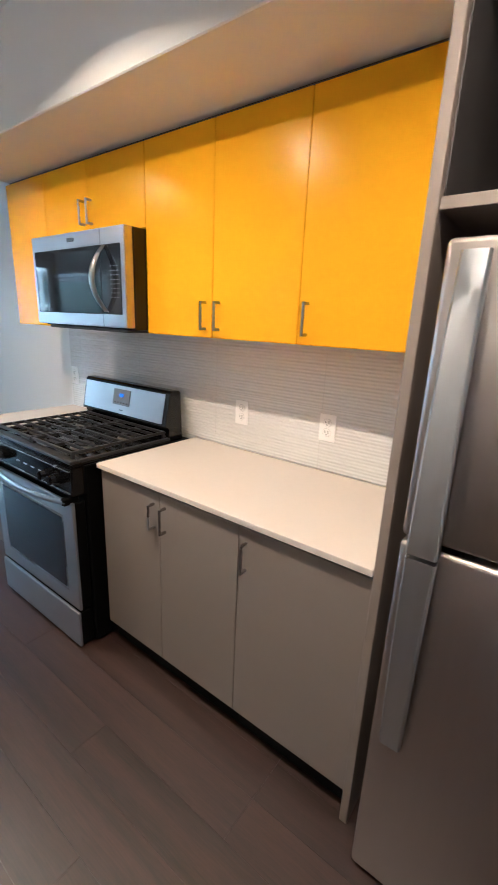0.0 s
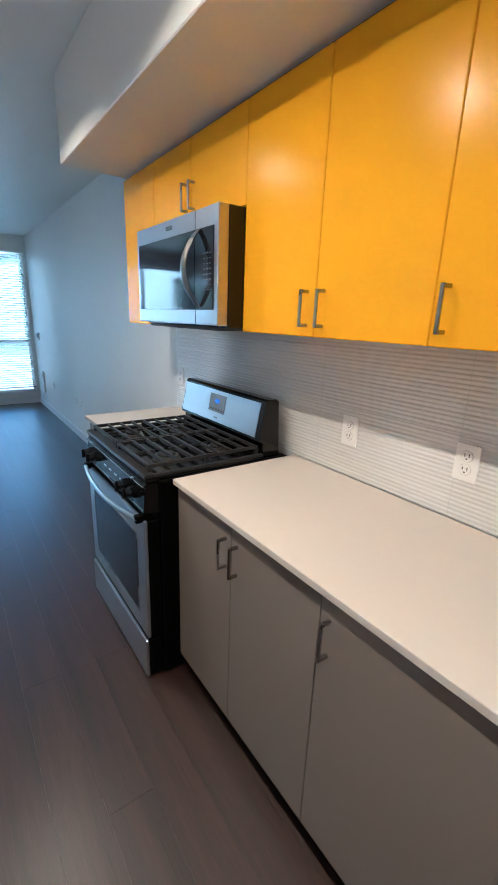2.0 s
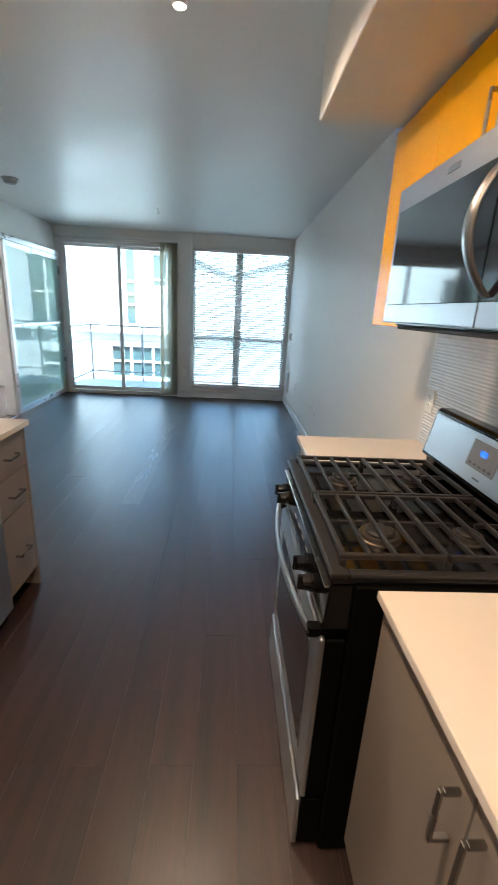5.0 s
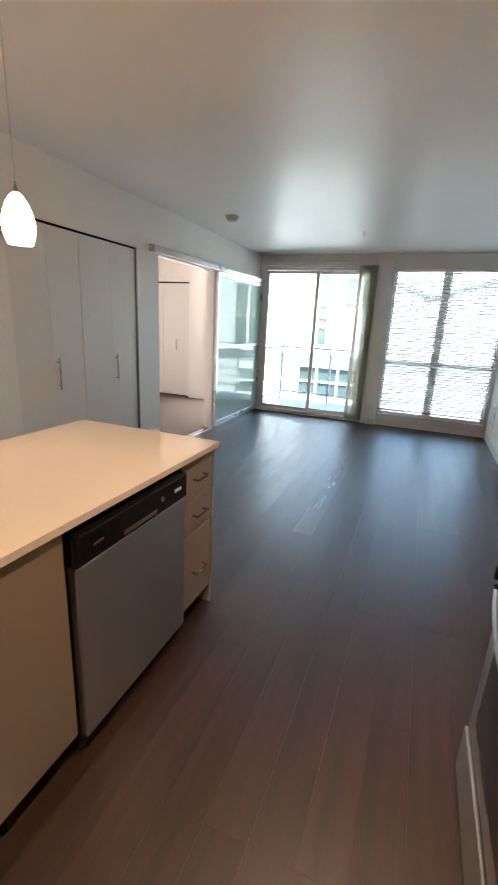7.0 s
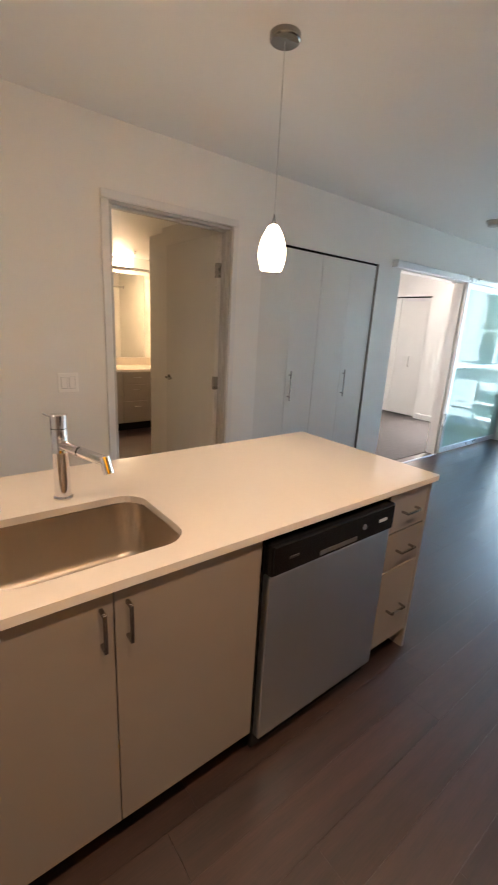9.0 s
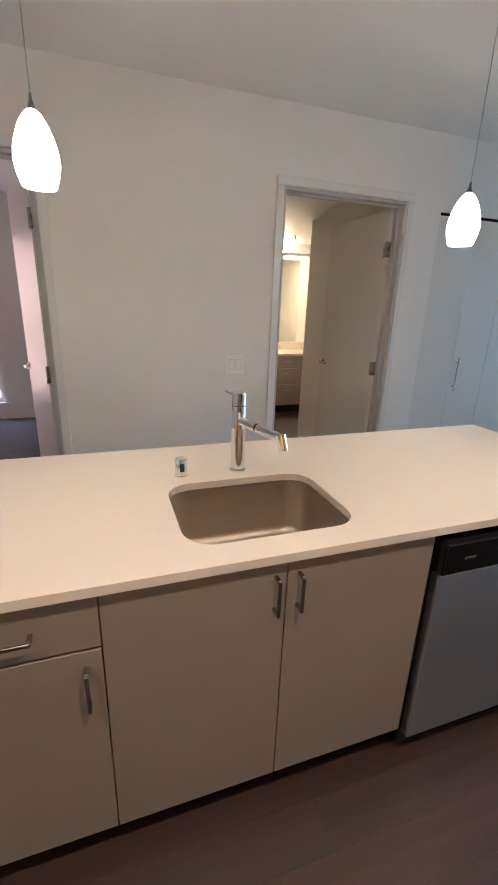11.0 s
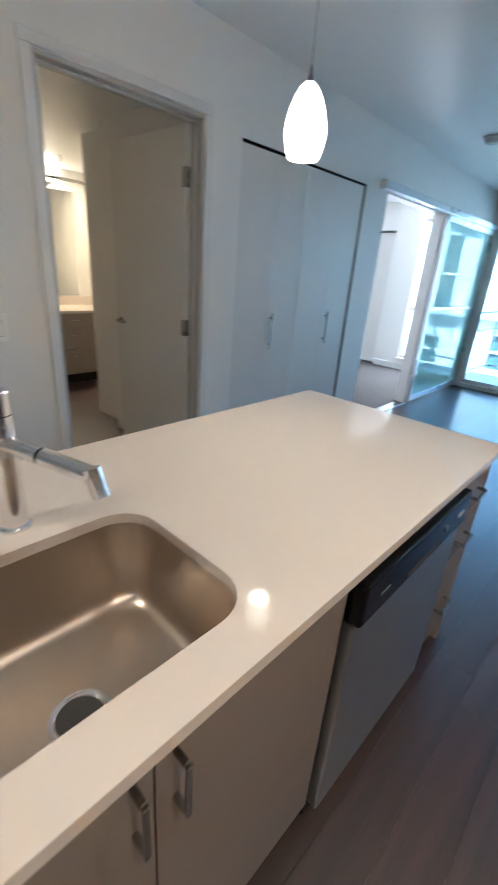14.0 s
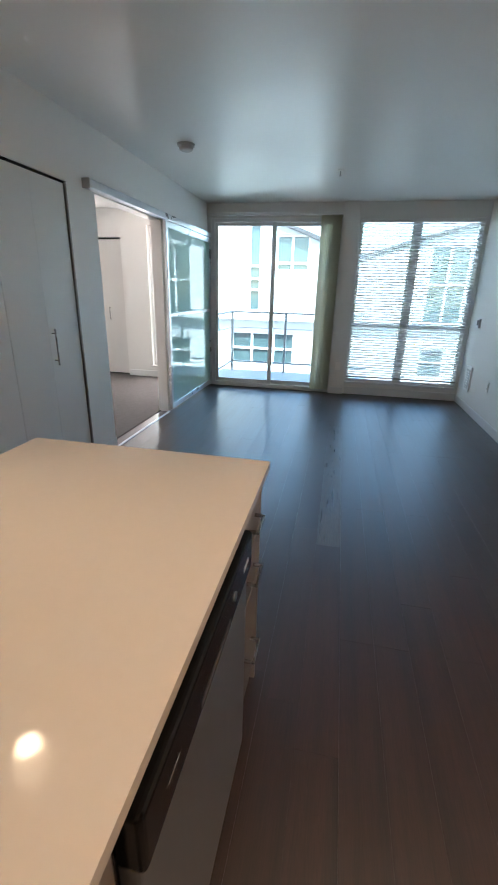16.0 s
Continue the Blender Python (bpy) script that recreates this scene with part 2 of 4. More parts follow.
def lathe(centre, profile, bm=None, sides=28):
    """Rings of (radius, height) about a vertical axis."""
    bm = bm or bmesh.new()
    rings = []
    for r, z in profile:
        rings.append([bm.verts.new((centre[0] + r * math.cos(2 * math.pi * k / sides), centre[1] + r * math.sin(2 * math.pi * k / sides), centre[2] + z))
                      for k in range(sides)])
    for low, high in zip(rings, rings[1:]):
        for k in range(sides):
            bm.faces.new((low[k], low[(k + 1) % sides], high[(k + 1) % sides], high[k]))
    return bm


def pull(place, length, along, out, reach=0.034, thick=0.010):
    """A square U-shaped bar pull: two posts and a bar."""
    p, a, o = Vector(place), Vector(along), Vector(out)
    side = a.cross(o)
    bm = bmesh.new()

    def block(centre, da, do, ds):
        ext = [abs(a[i]) * da + abs(o[i]) * do + abs(side[i]) * ds for i in range(3)]
        box([centre[i] - ext[i] / 2 for i in range(3)], [centre[i] + ext[i] / 2 for i in range(3)], 0.0015, bm)
    block(p + o * (reach - thick * 0.35), length, thick * 0.7, thick)
    for s in (-1, 1):
        block(p + a * s * (length / 2 - thick / 2) + o * (reach - thick * 0.7) / 2, thick, reach - thick * 0.7, thick)
    return bm


def wall_sheet(axis, lo, hi, span, z0, z1, holes):
    """A wall between lo and hi on its axis, along span, from z0 to z1, with holes (from, to, bottom, top) right through it."""
    bm = bmesh.new()
    us = sorted({span[0], span[1], *[u for h in holes for u in h[:2]]})
    zs = sorted({z0, z1, *[z for h in holes for z in h[2:]]})
    for u0, u1 in zip(us, us[1:]):
        run = []
        for a, b in zip(zs, zs[1:]):
            if any(h[0] < (u0 + u1) / 2 < h[1] and h[2] < (a + b) / 2 < h[3] for h in holes):
                continue
            if run and abs(run[-1][1] - a) < 1e-6:
                run[-1][1] = b
            else:
                run.append([a, b])
        for a, b in run:
            if axis == "x":
                box((lo, u0, a), (hi, u1, b), 0, bm)
            else:
                box((u0, lo, a), (u1, hi, b), 0, bm)
    return bm


# ---- the large structure ----
WEST, SOUTH, EAST = -6.5, -3.76, 2.75
DOOR_A, DOOR_B = (-1.37, -0.48), (0.875, 1.765)
CLOSET, PASSAGE = (-3.10, -1.655), (-4.78, -3.47)

wall_north = setting("wall_north", wall_sheet("y", 0.0, 0.15, (WEST - 0.12, EAST + 0.12), -0.2, CEIL, []), WALL, "plain white painted wall behind the kitchen", "wall")
setting("wall_south", wall_sheet("y", SOUTH - 0.12, SOUTH, (WEST - 0.12, EAST + 0.12), 0.0, CEIL,
        [(*DOOR_A, 0, 2.185), (*DOOR_B, 0, 2.185), (*CLOSET, 0, 2.15), (*PASSAGE, 0, 2.14), (-6.40, -4.92, 0.05, 2.12)]), WALL, "white painted wall with doorways and a closet", "wall")
setting("wall_west", wall_sheet("x", WEST - 0.12, WEST, (SOUTH, 0.0), 0.0, CEIL,
        [(-3.70, -1.86, 0.03, 2.41), (-1.61, -0.045, 0.185, 2.40)]), WALL, "white wall with balcony door and tall window", "wall")
setting("wall_east", box((EAST, SOUTH, 0), (EAST + 0.12, 0, CEIL)), WALL, "plain white wall behind the kitchen", "wall")
setting("wall_pier", box((WEST, -1.845, 0.0), (WEST + 0.05, -1.625, CEIL), 0.004), WALL, "white pier between balcony door and window", "wall")
setting("ceiling", box((-7.2, -7.3, CEIL), (4.2, 0.15, CEIL + 0.3)), CEILING, "smooth white ceiling with a soft sheen", "ceiling")
setting("soffit", box((-1.20, -0.645, 2.22), (EAST, 0.0, CEIL), 0.004), WALL, "white boxed soffit above the wall cabinets", "soffit")
setting("floor_slab", box((-7.0, -7.3, -0.3), (4.2, 0.15, -0.0075)), JOINT, "dark sub-floor showing in plank joints", "floor")
# bedroom behind the sliding door
setting("floor_bedroom", box((-6.9, -6.9, -0.006), (-3.0, SOUTH - 0.10, 0.008), 0.002), CARPET, "dark charcoal carpet in the bedroom", "carpet")
setting("wall_bedroom_west", wall_sheet("x", -6.9, -6.75, (-6.9, SOUTH - 0.12), 0.0, CEIL, [(-4.83, -3.98, 0.20, 2.36), (-6.5, -5.28, 0, 2.19)]), WALL,
        "white bedroom wall with a narrow window", "wall")
setting("wall_bedroom_south", box((-6.9, -7.02, 0), (-3.0, -6.9, CEIL)), WALL, "plain white bedroom wall", "wall")
setting("wall_bedroom_east", box((-3.12, -6.9, 0), (-3.0, SOUTH - 0.12, CEIL)), WALL, "plain white bedroom wall", "wall")
# closet niche
setting("wall_closet_back", box((-3.0, -4.5, 0), (-1.62, -4.4, CEIL)), WALL, "plain white closet back wall", "wall")
# bathroom
setting("floor_bathroom", box((-2.4, -7.2, -0.006), (0.3, SOUTH - 0.10, 0.0)), WOOD, "dark wood-look bathroom floor", "floor")
setting("wall_bathroom_west", box((-1.62, -5.05, 0), (-1.47, SOUTH - 0.12, CEIL)), WALL, "white bathroom wall beside the door", "wall")
setting("wall_bathroom_return", box((-2.5, -5.55, 0), (-1.57, -5.05, CEIL)), WALL, "white bathroom wall return", "wall")
setting("wall_bathroom_far", box((-2.62, -7.25, 0), (-2.5, -5.05, CEIL)), WALL, "white bathroom wall", "wall")
setting("wall_bathroom_south", box((-2.62, -7.3, 0), (0.4, -7.2, CEIL)), WALL, "white bathroom back wall", "wall")
setting("wall_bathroom_east", box((0.3, -7.2, 0), (0.42, SOUTH - 0.12, CEIL)), WALL, "white wall between bathroom and bedroom", "wall")
setting("ceiling_bathroom", box((-2.5, -7.2, 2.36), (0.3, SOUTH - 0.125, 2.42)), CEILING, "lowered white bathroom ceiling", "ceiling")
# second bedroom
setting("floor_second_bedroom", box((0.42, -7.2, -0.006), (4.1, SOUTH - 0.10, 0.008)), CARPET, "charcoal carpet in the second bedroom", "carpet")
setting("wall_second_south", wall_sheet("y", -7.2, -7.05, (0.4, 4.2), 0.0, CEIL, [(1.80, 3.3, 0.22, 2.2)]), WALL, "white bedroom wall with a window", "wall")
setting("wall_second_east", box((4.1, -7.2, 0), (4.2, SOUTH - 0.12, CEIL)), WALL, "plain white bedroom wall", "wall")
setting("wall_second_north", box((EAST, SOUTH - 0.12, 0), (4.2, SOUTH, CEIL)), WALL, "plain white bedroom wall", "wall")


def skirting(name, lo, hi, label="white painted baseboard"):
    return setting(name, box(lo, hi, 0.004), TRIM, label, "baseboard")


skirting("baseboard", (WEST, -0.014, 0), (-1.20, 0.0, 0.10))
skirting("baseboard", (WEST, -1.60, 0), (WEST + 0.014, -0.014, 0.11))
skirting("baseboard", (WEST + 0.05, -1.845, 0), (WEST + 0.064, -1.625, 0.10))
skirting("baseboard", (-3.47, SOUTH, 0), (-3.10, SOUTH + 0.014, 0.10))
skirting("baseboard", (-1.655, SOUTH, 0), (-1.42, SOUTH + 0.014, 0.10))
skirting("baseboard", (-0.43, SOUTH, 0), (0.825, SOUTH + 0.014, 0.10))
skirting("baseboard", (-4.794, SOUTH - 0.12, 0), (-4.78, SOUTH, 0.10))
skirting("baseboard", (-6.75, -5.26, 0.008), (-6.736, SOUTH - 0.12, 0.11))
skirting("baseboard", (-1.57, -5.04, 0), (-1.47, -5.026, 0.10))
skirting("baseboard", (-1.484, -5.05, 0), (-1.47, -3.9, 0.10))
setting("threshold_strip", box((PASSAGE[0], SOUTH + 0.004, 0.0), (PASSAGE[1], SOUTH + 0.032, 0.010), 0.003), SILVER, "pale metal floor track under the sliding door", "threshold")

# ---- doors, windows and what is outside ----


def casing(name, x0, x1, top, label):
    """Door lining and casing round an opening in the south wall."""
    trim = thing(name, ((x0 + x1) / 2, SOUTH, 0), label, "door frame", kind="structure")
    w, t = 0.048, 0.014
    for a, b in ((x0 - w, x0), (x1, x1 + w)):
        part("casing", box((a, SOUTH, 0), (b, SOUTH + t, top), 0.003), TRIM, trim)
    part("casing", box((x0 - w, SOUTH, top), (x1 + w, SOUTH + t, top + w), 0.003), TRIM, trim)
    for a, b in ((x0, x0 + 0.02), (x1 - 0.02, x1)):
        part("jamb", box((a, SOUTH - 0.12, 0), (b, SOUTH, top - 0.02), 0.002), FRAME_GREY, trim)
    part("head", box((x0, SOUTH - 0.12, top - 0.02), (x1, SOUTH, top), 0.002), FRAME_GREY, trim)
    part("stop", box((x0 + 0.02, SOUTH - 0.075, top - 0.034), (x1 - 0.02, SOUTH - 0.04, top - 0.02), 0.002), FRAME_GREY, trim)
    for a, b in ((x0 + 0.02, x0 + 0.034), (x1 - 0.034, x1 - 0.02)):
        part("stop", box((a, SOUTH - 0.075, 0), (b, SOUTH - 0.04, top - 0.034), 0.002), FRAME_GREY, trim)
    return trim


casing("door_frame_1", *DOOR_A, 2.185, "white casing with grey jambs round bathroom doorway")
casing("door_frame_2", *DOOR_B, 2.185, "white casing with grey jambs round bedroom doorway")


def hinged_door(name, hinge, swing, width, height, label):
    """A flush leaf hinged at (x, y), built along +x and swung about the hinge, with lever and hinges."""
    leaf_thing = thing(name, (0, 0, 0), label, "door", kind="structure")
    leaf = part("leaf", box((0.0, -0.02, 0.012), (width, 0.02, height), 0.002), DOOR, leaf_thing)
    for s in (-1, 1):
        handle = rod((width - 0.06, s * 0.02, 1.02), (width - 0.06, s * 0.028, 1.02), 0.026)
        rod((width - 0.06, s * 0.02, 1.02), (width - 0.06, s * 0.06, 1.02), 0.009, handle)
        box((width - 0.17, s * 0.055 - 0.007, 1.012), (width - 0.05, s * 0.055 + 0.007, 1.03), 0.004, handle)
        part("lever_handle", handle, SATIN, leaf_thing, "satin nickel lever handle")
    for z in (0.3, 1.07, 1.9):
        hinge_bm = rod((-0.006, 0.024, z - 0.05), (-0.006, 0.024, z + 0.05), 0.009)
        box((-0.012, -0.02, z - 0.05), (0.03, 0.0225, z + 0.05), 0.001, hinge_bm)
        part("hinge", hinge_bm, SATIN, leaf_thing, "satin nickel hinge")
    leaf_thing.matrix_world = pose(hinge[0], hinge[1], 0, 0, 0, swing)
    return leaf_thing


hinged_door("door_1", (-1.34, SOUTH - 0.10), -91, 0.84, 2.155, "white flush door standing open into the bathroom")
hinged_door("door_2", (0.905, SOUTH - 0.10), -75, 0.84, 2.155, "white flush door standing open into the bedroom")

# bifold closet doors
closet_rail = setting("closet_track", box((CLOSET[0], SOUTH - 0.05, 2.135), (CLOSET[1], SOUTH - 0.012, 2.15)), DARK, "black track above the closet doors", "track")
# the jamb's shade is put into its brown colour
setting("closet_jamb", box((CLOSET[0] - 0.0, SOUTH - 0.10, 0), (CLOSET[0] + 0.014, SOUTH - 0.001, 2.15), 0.001), BRASS, "closet door jamb with its shade painted in brown", "jamb")
splits = (-1.66, -2.0, -2.338, -2.71, -3.078)
for k in range(4):
    right, left = splits[k], splits[k + 1]
    leaf = thing("bifold_door", ((left + right) / 2, SOUTH - 0.03, 0), "white flush bifold closet door panel", "closet door", "bifold closet doors")
    near, far = (0.0015, 0.0003) if k % 2 == 0 else (0.0003, 0.0015)
    part("leaf", box((left + far, SOUTH - 0.045, 0.015), (right - near, SOUTH - 0.012, 2.132), 0.0008), DOOR, leaf)
    if k in (1, 3):
        x = right - 0.035
        grip = rod((x, SOUTH + 0.018, 0.90), (x, SOUTH + 0.018, 1.16), 0.006, sides=10)
        for z in (0.935, 1.125):
            rod((x, SOUTH - 0.012, z), (x, SOUTH + 0.018, z), 0.005, grip, sides=8)
        part("bar_handle", grip, SATIN, leaf, "slim satin bar handle")

# sliding glass door on its track
slider = thing("sliding_door", (-5.64, -3.72, 0), "aluminium-framed sliding door with glossy teal glass", "sliding door")
sx0, sx1, sy0, sy1 = -6.485, -4.80, -3.742, -3.706
for a, b in ((sx0, sx0 + 0.055), (sx1 - 0.055, sx1)):
    part("stile", box((a, sy0, 0.025), (b, sy1, 2.15), 0.004), SILVER, slider)
for z0, z1 in ((0.025, 0.095), (1.135, 1.175), (2.085, 2.15)):
    part("rail", box((sx0 + 0.055, sy0 + 0.001, z0), (sx1 - 0.055, sy1 - 0.001, z1), 0.003), SILVER, slider)
for z0, z1 in ((0.095, 1.135), (1.175, 2.085)):
    part("pane", box((sx0 + 0.055, -3.73, z0), (sx1 - 0.055, -3.718, z1)), TEAL, slider, "glossy teal glass pane")
track = thing("sliding_track", (-4.9, -3.72, 2.14), "aluminium track cover on the wall above sliding door", "door track")
part("cover", box((-6.49, SOUTH, 2.152), (-3.31, -3.695, 2.215), 0.003), SILVER, track)
part("end_cap", box((-3.31, SOUTH, 2.150), (-3.302, -3.694, 2.217), 0.002), FRAME_GREY, track)

# bedroom closet and window
for y0, y1 in ((-6.49, -5.89), (-5.885, -5.29)):
    leaf = thing("bedroom_closet_door", (-6.8, (y0 + y1) / 2, 0), "white flush closet door in the bedroom", "closet door", "bedroom closet doors")
    part("leaf", box((-6.835, y0, 0.03), (-6.80, y1, 2.165), 0.002), DOOR, leaf)
    part("bar_handle", pull((-6.80, y1 - 0.28, 1.03), 0.2, (0, 0, 1), (1, 0, 0), thick=0.012), SATIN, leaf, "satin bar handle")
# the closet's inner shade is painted as a black sheet
setting("closet_back", box((-7.0, -6.6, 0), (-6.91, -5.2, CEIL)), DARK, "black sheet painted as the shade inside the closet", "wall")


def window_unit(name, x, span, z0, z1, uprights, rails, label, fw=0.05, out=0.06):
    """A fixed window in a wall facing +x: frame, mullions, transoms, panes."""
    unit = thing(name, (x, sum(span) / 2, z0), label, "window", kind="structure")
    a, b = span
    for y0, y1 in ((a, a + fw), (b - fw, b)):
        part("window_frame", box((x - out, y0, z0), (x, y1, z1), 0.004), ALU, unit)
    for c, d in ((z0, z0 + fw), (z1 - fw, z1)):
        part("window_frame", box((x - out, a + fw, c), (x, b - fw, d), 0.004), ALU, unit)
    ys = [a + fw]
    for u, w in uprights:
        part("mullion", box((x - out, u - w / 2, z0 + fw), (x + 0.001, u + w / 2, z1 - fw), 0.004), ALU, unit)
        ys += [u - w / 2, u + w / 2]
    ys.append(b - fw)
    for k in range(0, len(ys), 2):
        cuts = [z0 + fw]
        for z, w in rails:
            part("transom", box((x - out, ys[k], z - w / 2), (x, ys[k + 1], z + w / 2), 0.003), ALU, unit)
            cuts += [z - w / 2, z + w / 2]
        cuts.append(z1 - fw)
        for j in range(0, len(cuts), 2):
            pane = part("pane", box((x - out / 2 - 0.003, ys[k], cuts[j]), (x - out / 2 + 0.003, ys[k + 1], cuts[j + 1])), GLASS, unit)
            pane.visible_shadow = False
    return unit


window_1 = window_unit("window_1", WEST - 0.02, (-1.61, -0.045), 0.185, 2.40, [(-0.86, 0.12)], [(1.02, 0.05)], "tall white-framed fixed window behind blinds")
part("window_sill", box((WEST - 0.02, -1.61, 0.165), (WEST + 0.045, -0.045, 0.195), 0.004), TRIM, window_1)
window_2 = window_unit("window_2", -6.80, (-4.83, -3.98), 0.20, 2.36, [], [(1.02, 0.05)], "narrow white-framed bedroom window")
part("window_sill", box((-6.80, -4.85, 0.175), (-6.72, -3.96, 0.205), 0.004), TRIM, window_2)
window_3 = thing("window_3", (2.5, -7.1, 0.22), "white-framed window of the second bedroom", "window", kind="structure")
for a, b in ((1.80, 1.86), (2.5, 2.56), (3.24, 3.3)):
    part("window_frame", box((a, -7.16, 0.22), (b, -7.09, 2.2), 0.003), ALU, window_3)
for a, b in ((0.22, 0.28), (0.95, 1.0), (2.14, 2.2)):
    part("window_frame", box((1.86, -7.155, a), (3.24, -7.095, b), 0.003), ALU, window_3)
part("window_sill", box((1.76, -7.09, 0.19), (3.34, -7.03, 0.222), 0.003), TRIM, window_3)

# balcony sliding door
balcony_door = thing("balcony_door", (WEST, -2.78, 0.03), "white-framed sliding glass balcony door", "balcony door", kind="structure")
bx0, bx1 = WEST - 0.09, WEST - 0.005
for y0, y1 in ((-3.70, -3.65), (-1.91, -1.86)):
    part("door_frame", box((bx0, y0, 0.03), (bx1, y1, 2.41), 0.004), ALU, balcony_door)
part("door_frame", box((bx0, -3.65, 2.365), (bx1, -1.91, 2.41), 0.004), ALU, balcony_door)
part("door_sill", box((bx0, -3.65, 0.03), (bx1 + 0.02, -1.91, 0.06), 0.004), ALU, balcony_door)
for y0, y1, xo in ((-3.65, -2.75, 0.0), (-2.81, -1.91, -0.04)):
    x = WEST - 0.02 + xo
    sash = part("sash", box((x - 0.03, y0, 0.062), (x, y0 + 0.045, 2.362), 0.003), ALU, balcony_door)
    part("sash", box((x - 0.03, y1 - 0.06, 0.062), (x, y1, 2.362), 0.003), ALU, balcony_door)
    for z0, z1 in ((0.062, 0.12), (2.315, 2.362)):
        part("sash", box((x - 0.029, y0 + 0.045, z0), (x - 0.001, y1 - 0.06, z1), 0.003), ALU, balcony_door)
    pane = part("pane", box((x - 0.018, y0 + 0.045, 0.12), (x - 0.012, y1 - 0.06, 2.315)), GLASS, balcony_door)
    pane.visible_shadow = False
part("door_pull", pull((WEST - 0.02, -3.62, 1.05), 0.2, (0, 0, 1), (1, 0, 0)), SATIN, balcony_door, "satin pull handle")

# vertical blind, drawn aside
vertical_blind = thing("vertical_blind", (WEST + 0.04, -1.98, 0.03), "cream vertical blind stacked beside the balcony door", "blind")
part("head_rail", box((WEST + 0.002, -3.745, 2.435), (WEST + 0.07, -1.85, 2.47), 0.003), ALU, vertical_blind)
for k in range(12):
    y = -2.115 + 0.0225 * k
    vane = bmesh.new()
    half = [Vector((0.04 * s, 0.006 * (1 - s * s), 0)) for s in (-1, -0.5, 0, 0.5, 1)]
    turn = Matrix.Rotation(radians(random.uniform(12, 30)), 4, "Z")
    lows, highs = [], []
    for p in half:
        q = turn @ p
        lows.append(vane.verts.new((WEST + 0.045 + q.x * 0.9, y + q.y, 0.045)))
        highs.append(vane.verts.new((WEST + 0.045 + q.x * 0.9, y + q.y, 2.432)))
    for j in range(4):
        vane.faces.new((lows[j], lows[j + 1], highs[j + 1], highs[j]))
    bmesh.ops.solidify(vane, geom=vane.faces[:], thickness=0.0012)
    smooth(part("vane", vane, VANE, vertical_blind))

# horizontal blind over the window
blind = thing("venetian_blind", (WEST + 0.01, -0.83, 0.24), "white horizontal slat blind lowered over the window", "blind")
part("head_rail", box((WEST + 0.002, -1.60, 2.345), (WEST + 0.05, -0.055, 2.39), 0.003), ALU, blind)
slat_bm = bmesh.new()
ends = []
for y in (-0.765, 0.765):
    ends.append([slat_bm.verts.new((0.0175 * s * math.cos(radians(38)), y, -0.0175 * s * math.sin(radians(38)) + 0.002 * (1 - s * s))) for s in (-1, -0.4, 0.4, 1)])
for j in range(3):
    slat_bm.faces.new((ends[0][j], ends[0][j + 1], ends[1][j + 1], ends[1][j]))
bmesh.ops.solidify(slat_bm, geom=slat_bm.faces[:], thickness=0.0008)
slat_mesh = bpy.data.meshes.new("slat")
slat_bm.to_mesh(slat_mesh)
slat_bm.free()
slat_mesh.materials.append(SLAT)
for k in range(57):
    slat = new("slat", slat_mesh)
    slat.parent = blind
    slat.location = (0.020, 0.002, 2.325 - 0.036 * k - 0.24)
part("bottom_rail", box((WEST + 0.006, -1.595, 0.265), (WEST + 0.05, -0.06, 0.285), 0.003), RAIL, blind)
for y in (-1.35, -0.83, -0.3):
    part("cord", rod((WEST + 0.054, y, 0.285), (WEST + 0.054, y, 2.345), 0.0012, sides=6), ALU, blind)

# balcony
setting("balcony_floor", box((-7.98, -3.95, -0.2), (WEST - 0.12, -1.2, 0.0), 0.01), CONCRETE, "pale concrete balcony floor", "balcony")
railing = thing("balcony_railing", (-7.9, -2.8, 0), "grey metal balcony railing with a thin lower wire", "railing")
for y in (-3.72, -2.72, -1.72):
    part("post", box((-7.92, y - 0.02, 0), (-7.88, y + 0.02, 1.06), 0.003), RAIL, railing)
part("top_rail", box((-7.925, -3.745, 1.06), (-7.875, -1.2, 1.09), 0.004), RAIL, railing)
part("top_rail", box((-7.875, -3.74, 1.06), (WEST - 0.12, -3.70, 1.09), 0.004), RAIL, railing)
part("bottom_rail", box((-7.915, -3.70, 0.16), (-7.885, -1.2, 0.19), 0.003), RAIL, railing)
part("bottom_rail", box((-7.88, -3.735, 0.16), (WEST - 0.12, -3.705, 0.19), 0.003), RAIL, railing)
part("wire", rod((-7.9, -3.72, 0.80), (-7.9, -1.2, 0.80), 0.006, sides=8), RAIL, railing)
part("wire", rod((-7.9, -3.72, 0.80), (WEST - 0.12, -3.72, 0.80), 0.006, sides=8), RAIL, railing)
part("brace", rod((-7.9, -3.72, 0.12), (-6.75, -3.72, 1.0), 0.006, sides=8), RAIL, railing)

# building across the way
BX = -22.0
opposite = thing("apartment_building", (BX - 4, -2, -8), "white stucco apartment building with sloping roofs, sunlit", "building")
roofline = [(-40, 7.5), (-7.2, 7.5), (-7.2, 5.35), (-5.2, 4.55), (-1.0, 2.95), (1.6, 3.75), (6.0, 4.9), (40, 4.9)]
far_windows = [(-6.45, -5.8, 0.45, 4.5, [], [1.5, 2.0, 2.6]), (-5.1, -3.45, 2.35, 4.0, [-4.3], [2.75]), (-7.3, -3.95, -2.3, -0.55, [-6.2, -5.05], [-1.4]),
               (2.0, 3.8, 0.1, 3.6, [2.9], [1.9]), (2.1, 3.4, -2.5, -1.0, [], [-1.7]), (-12.5, -10.8, 0.1, 3.6, [-11.6], [1.9]), (-12.5, -10.5, -2.4, -0.8, [-11.5], [-1.6])]
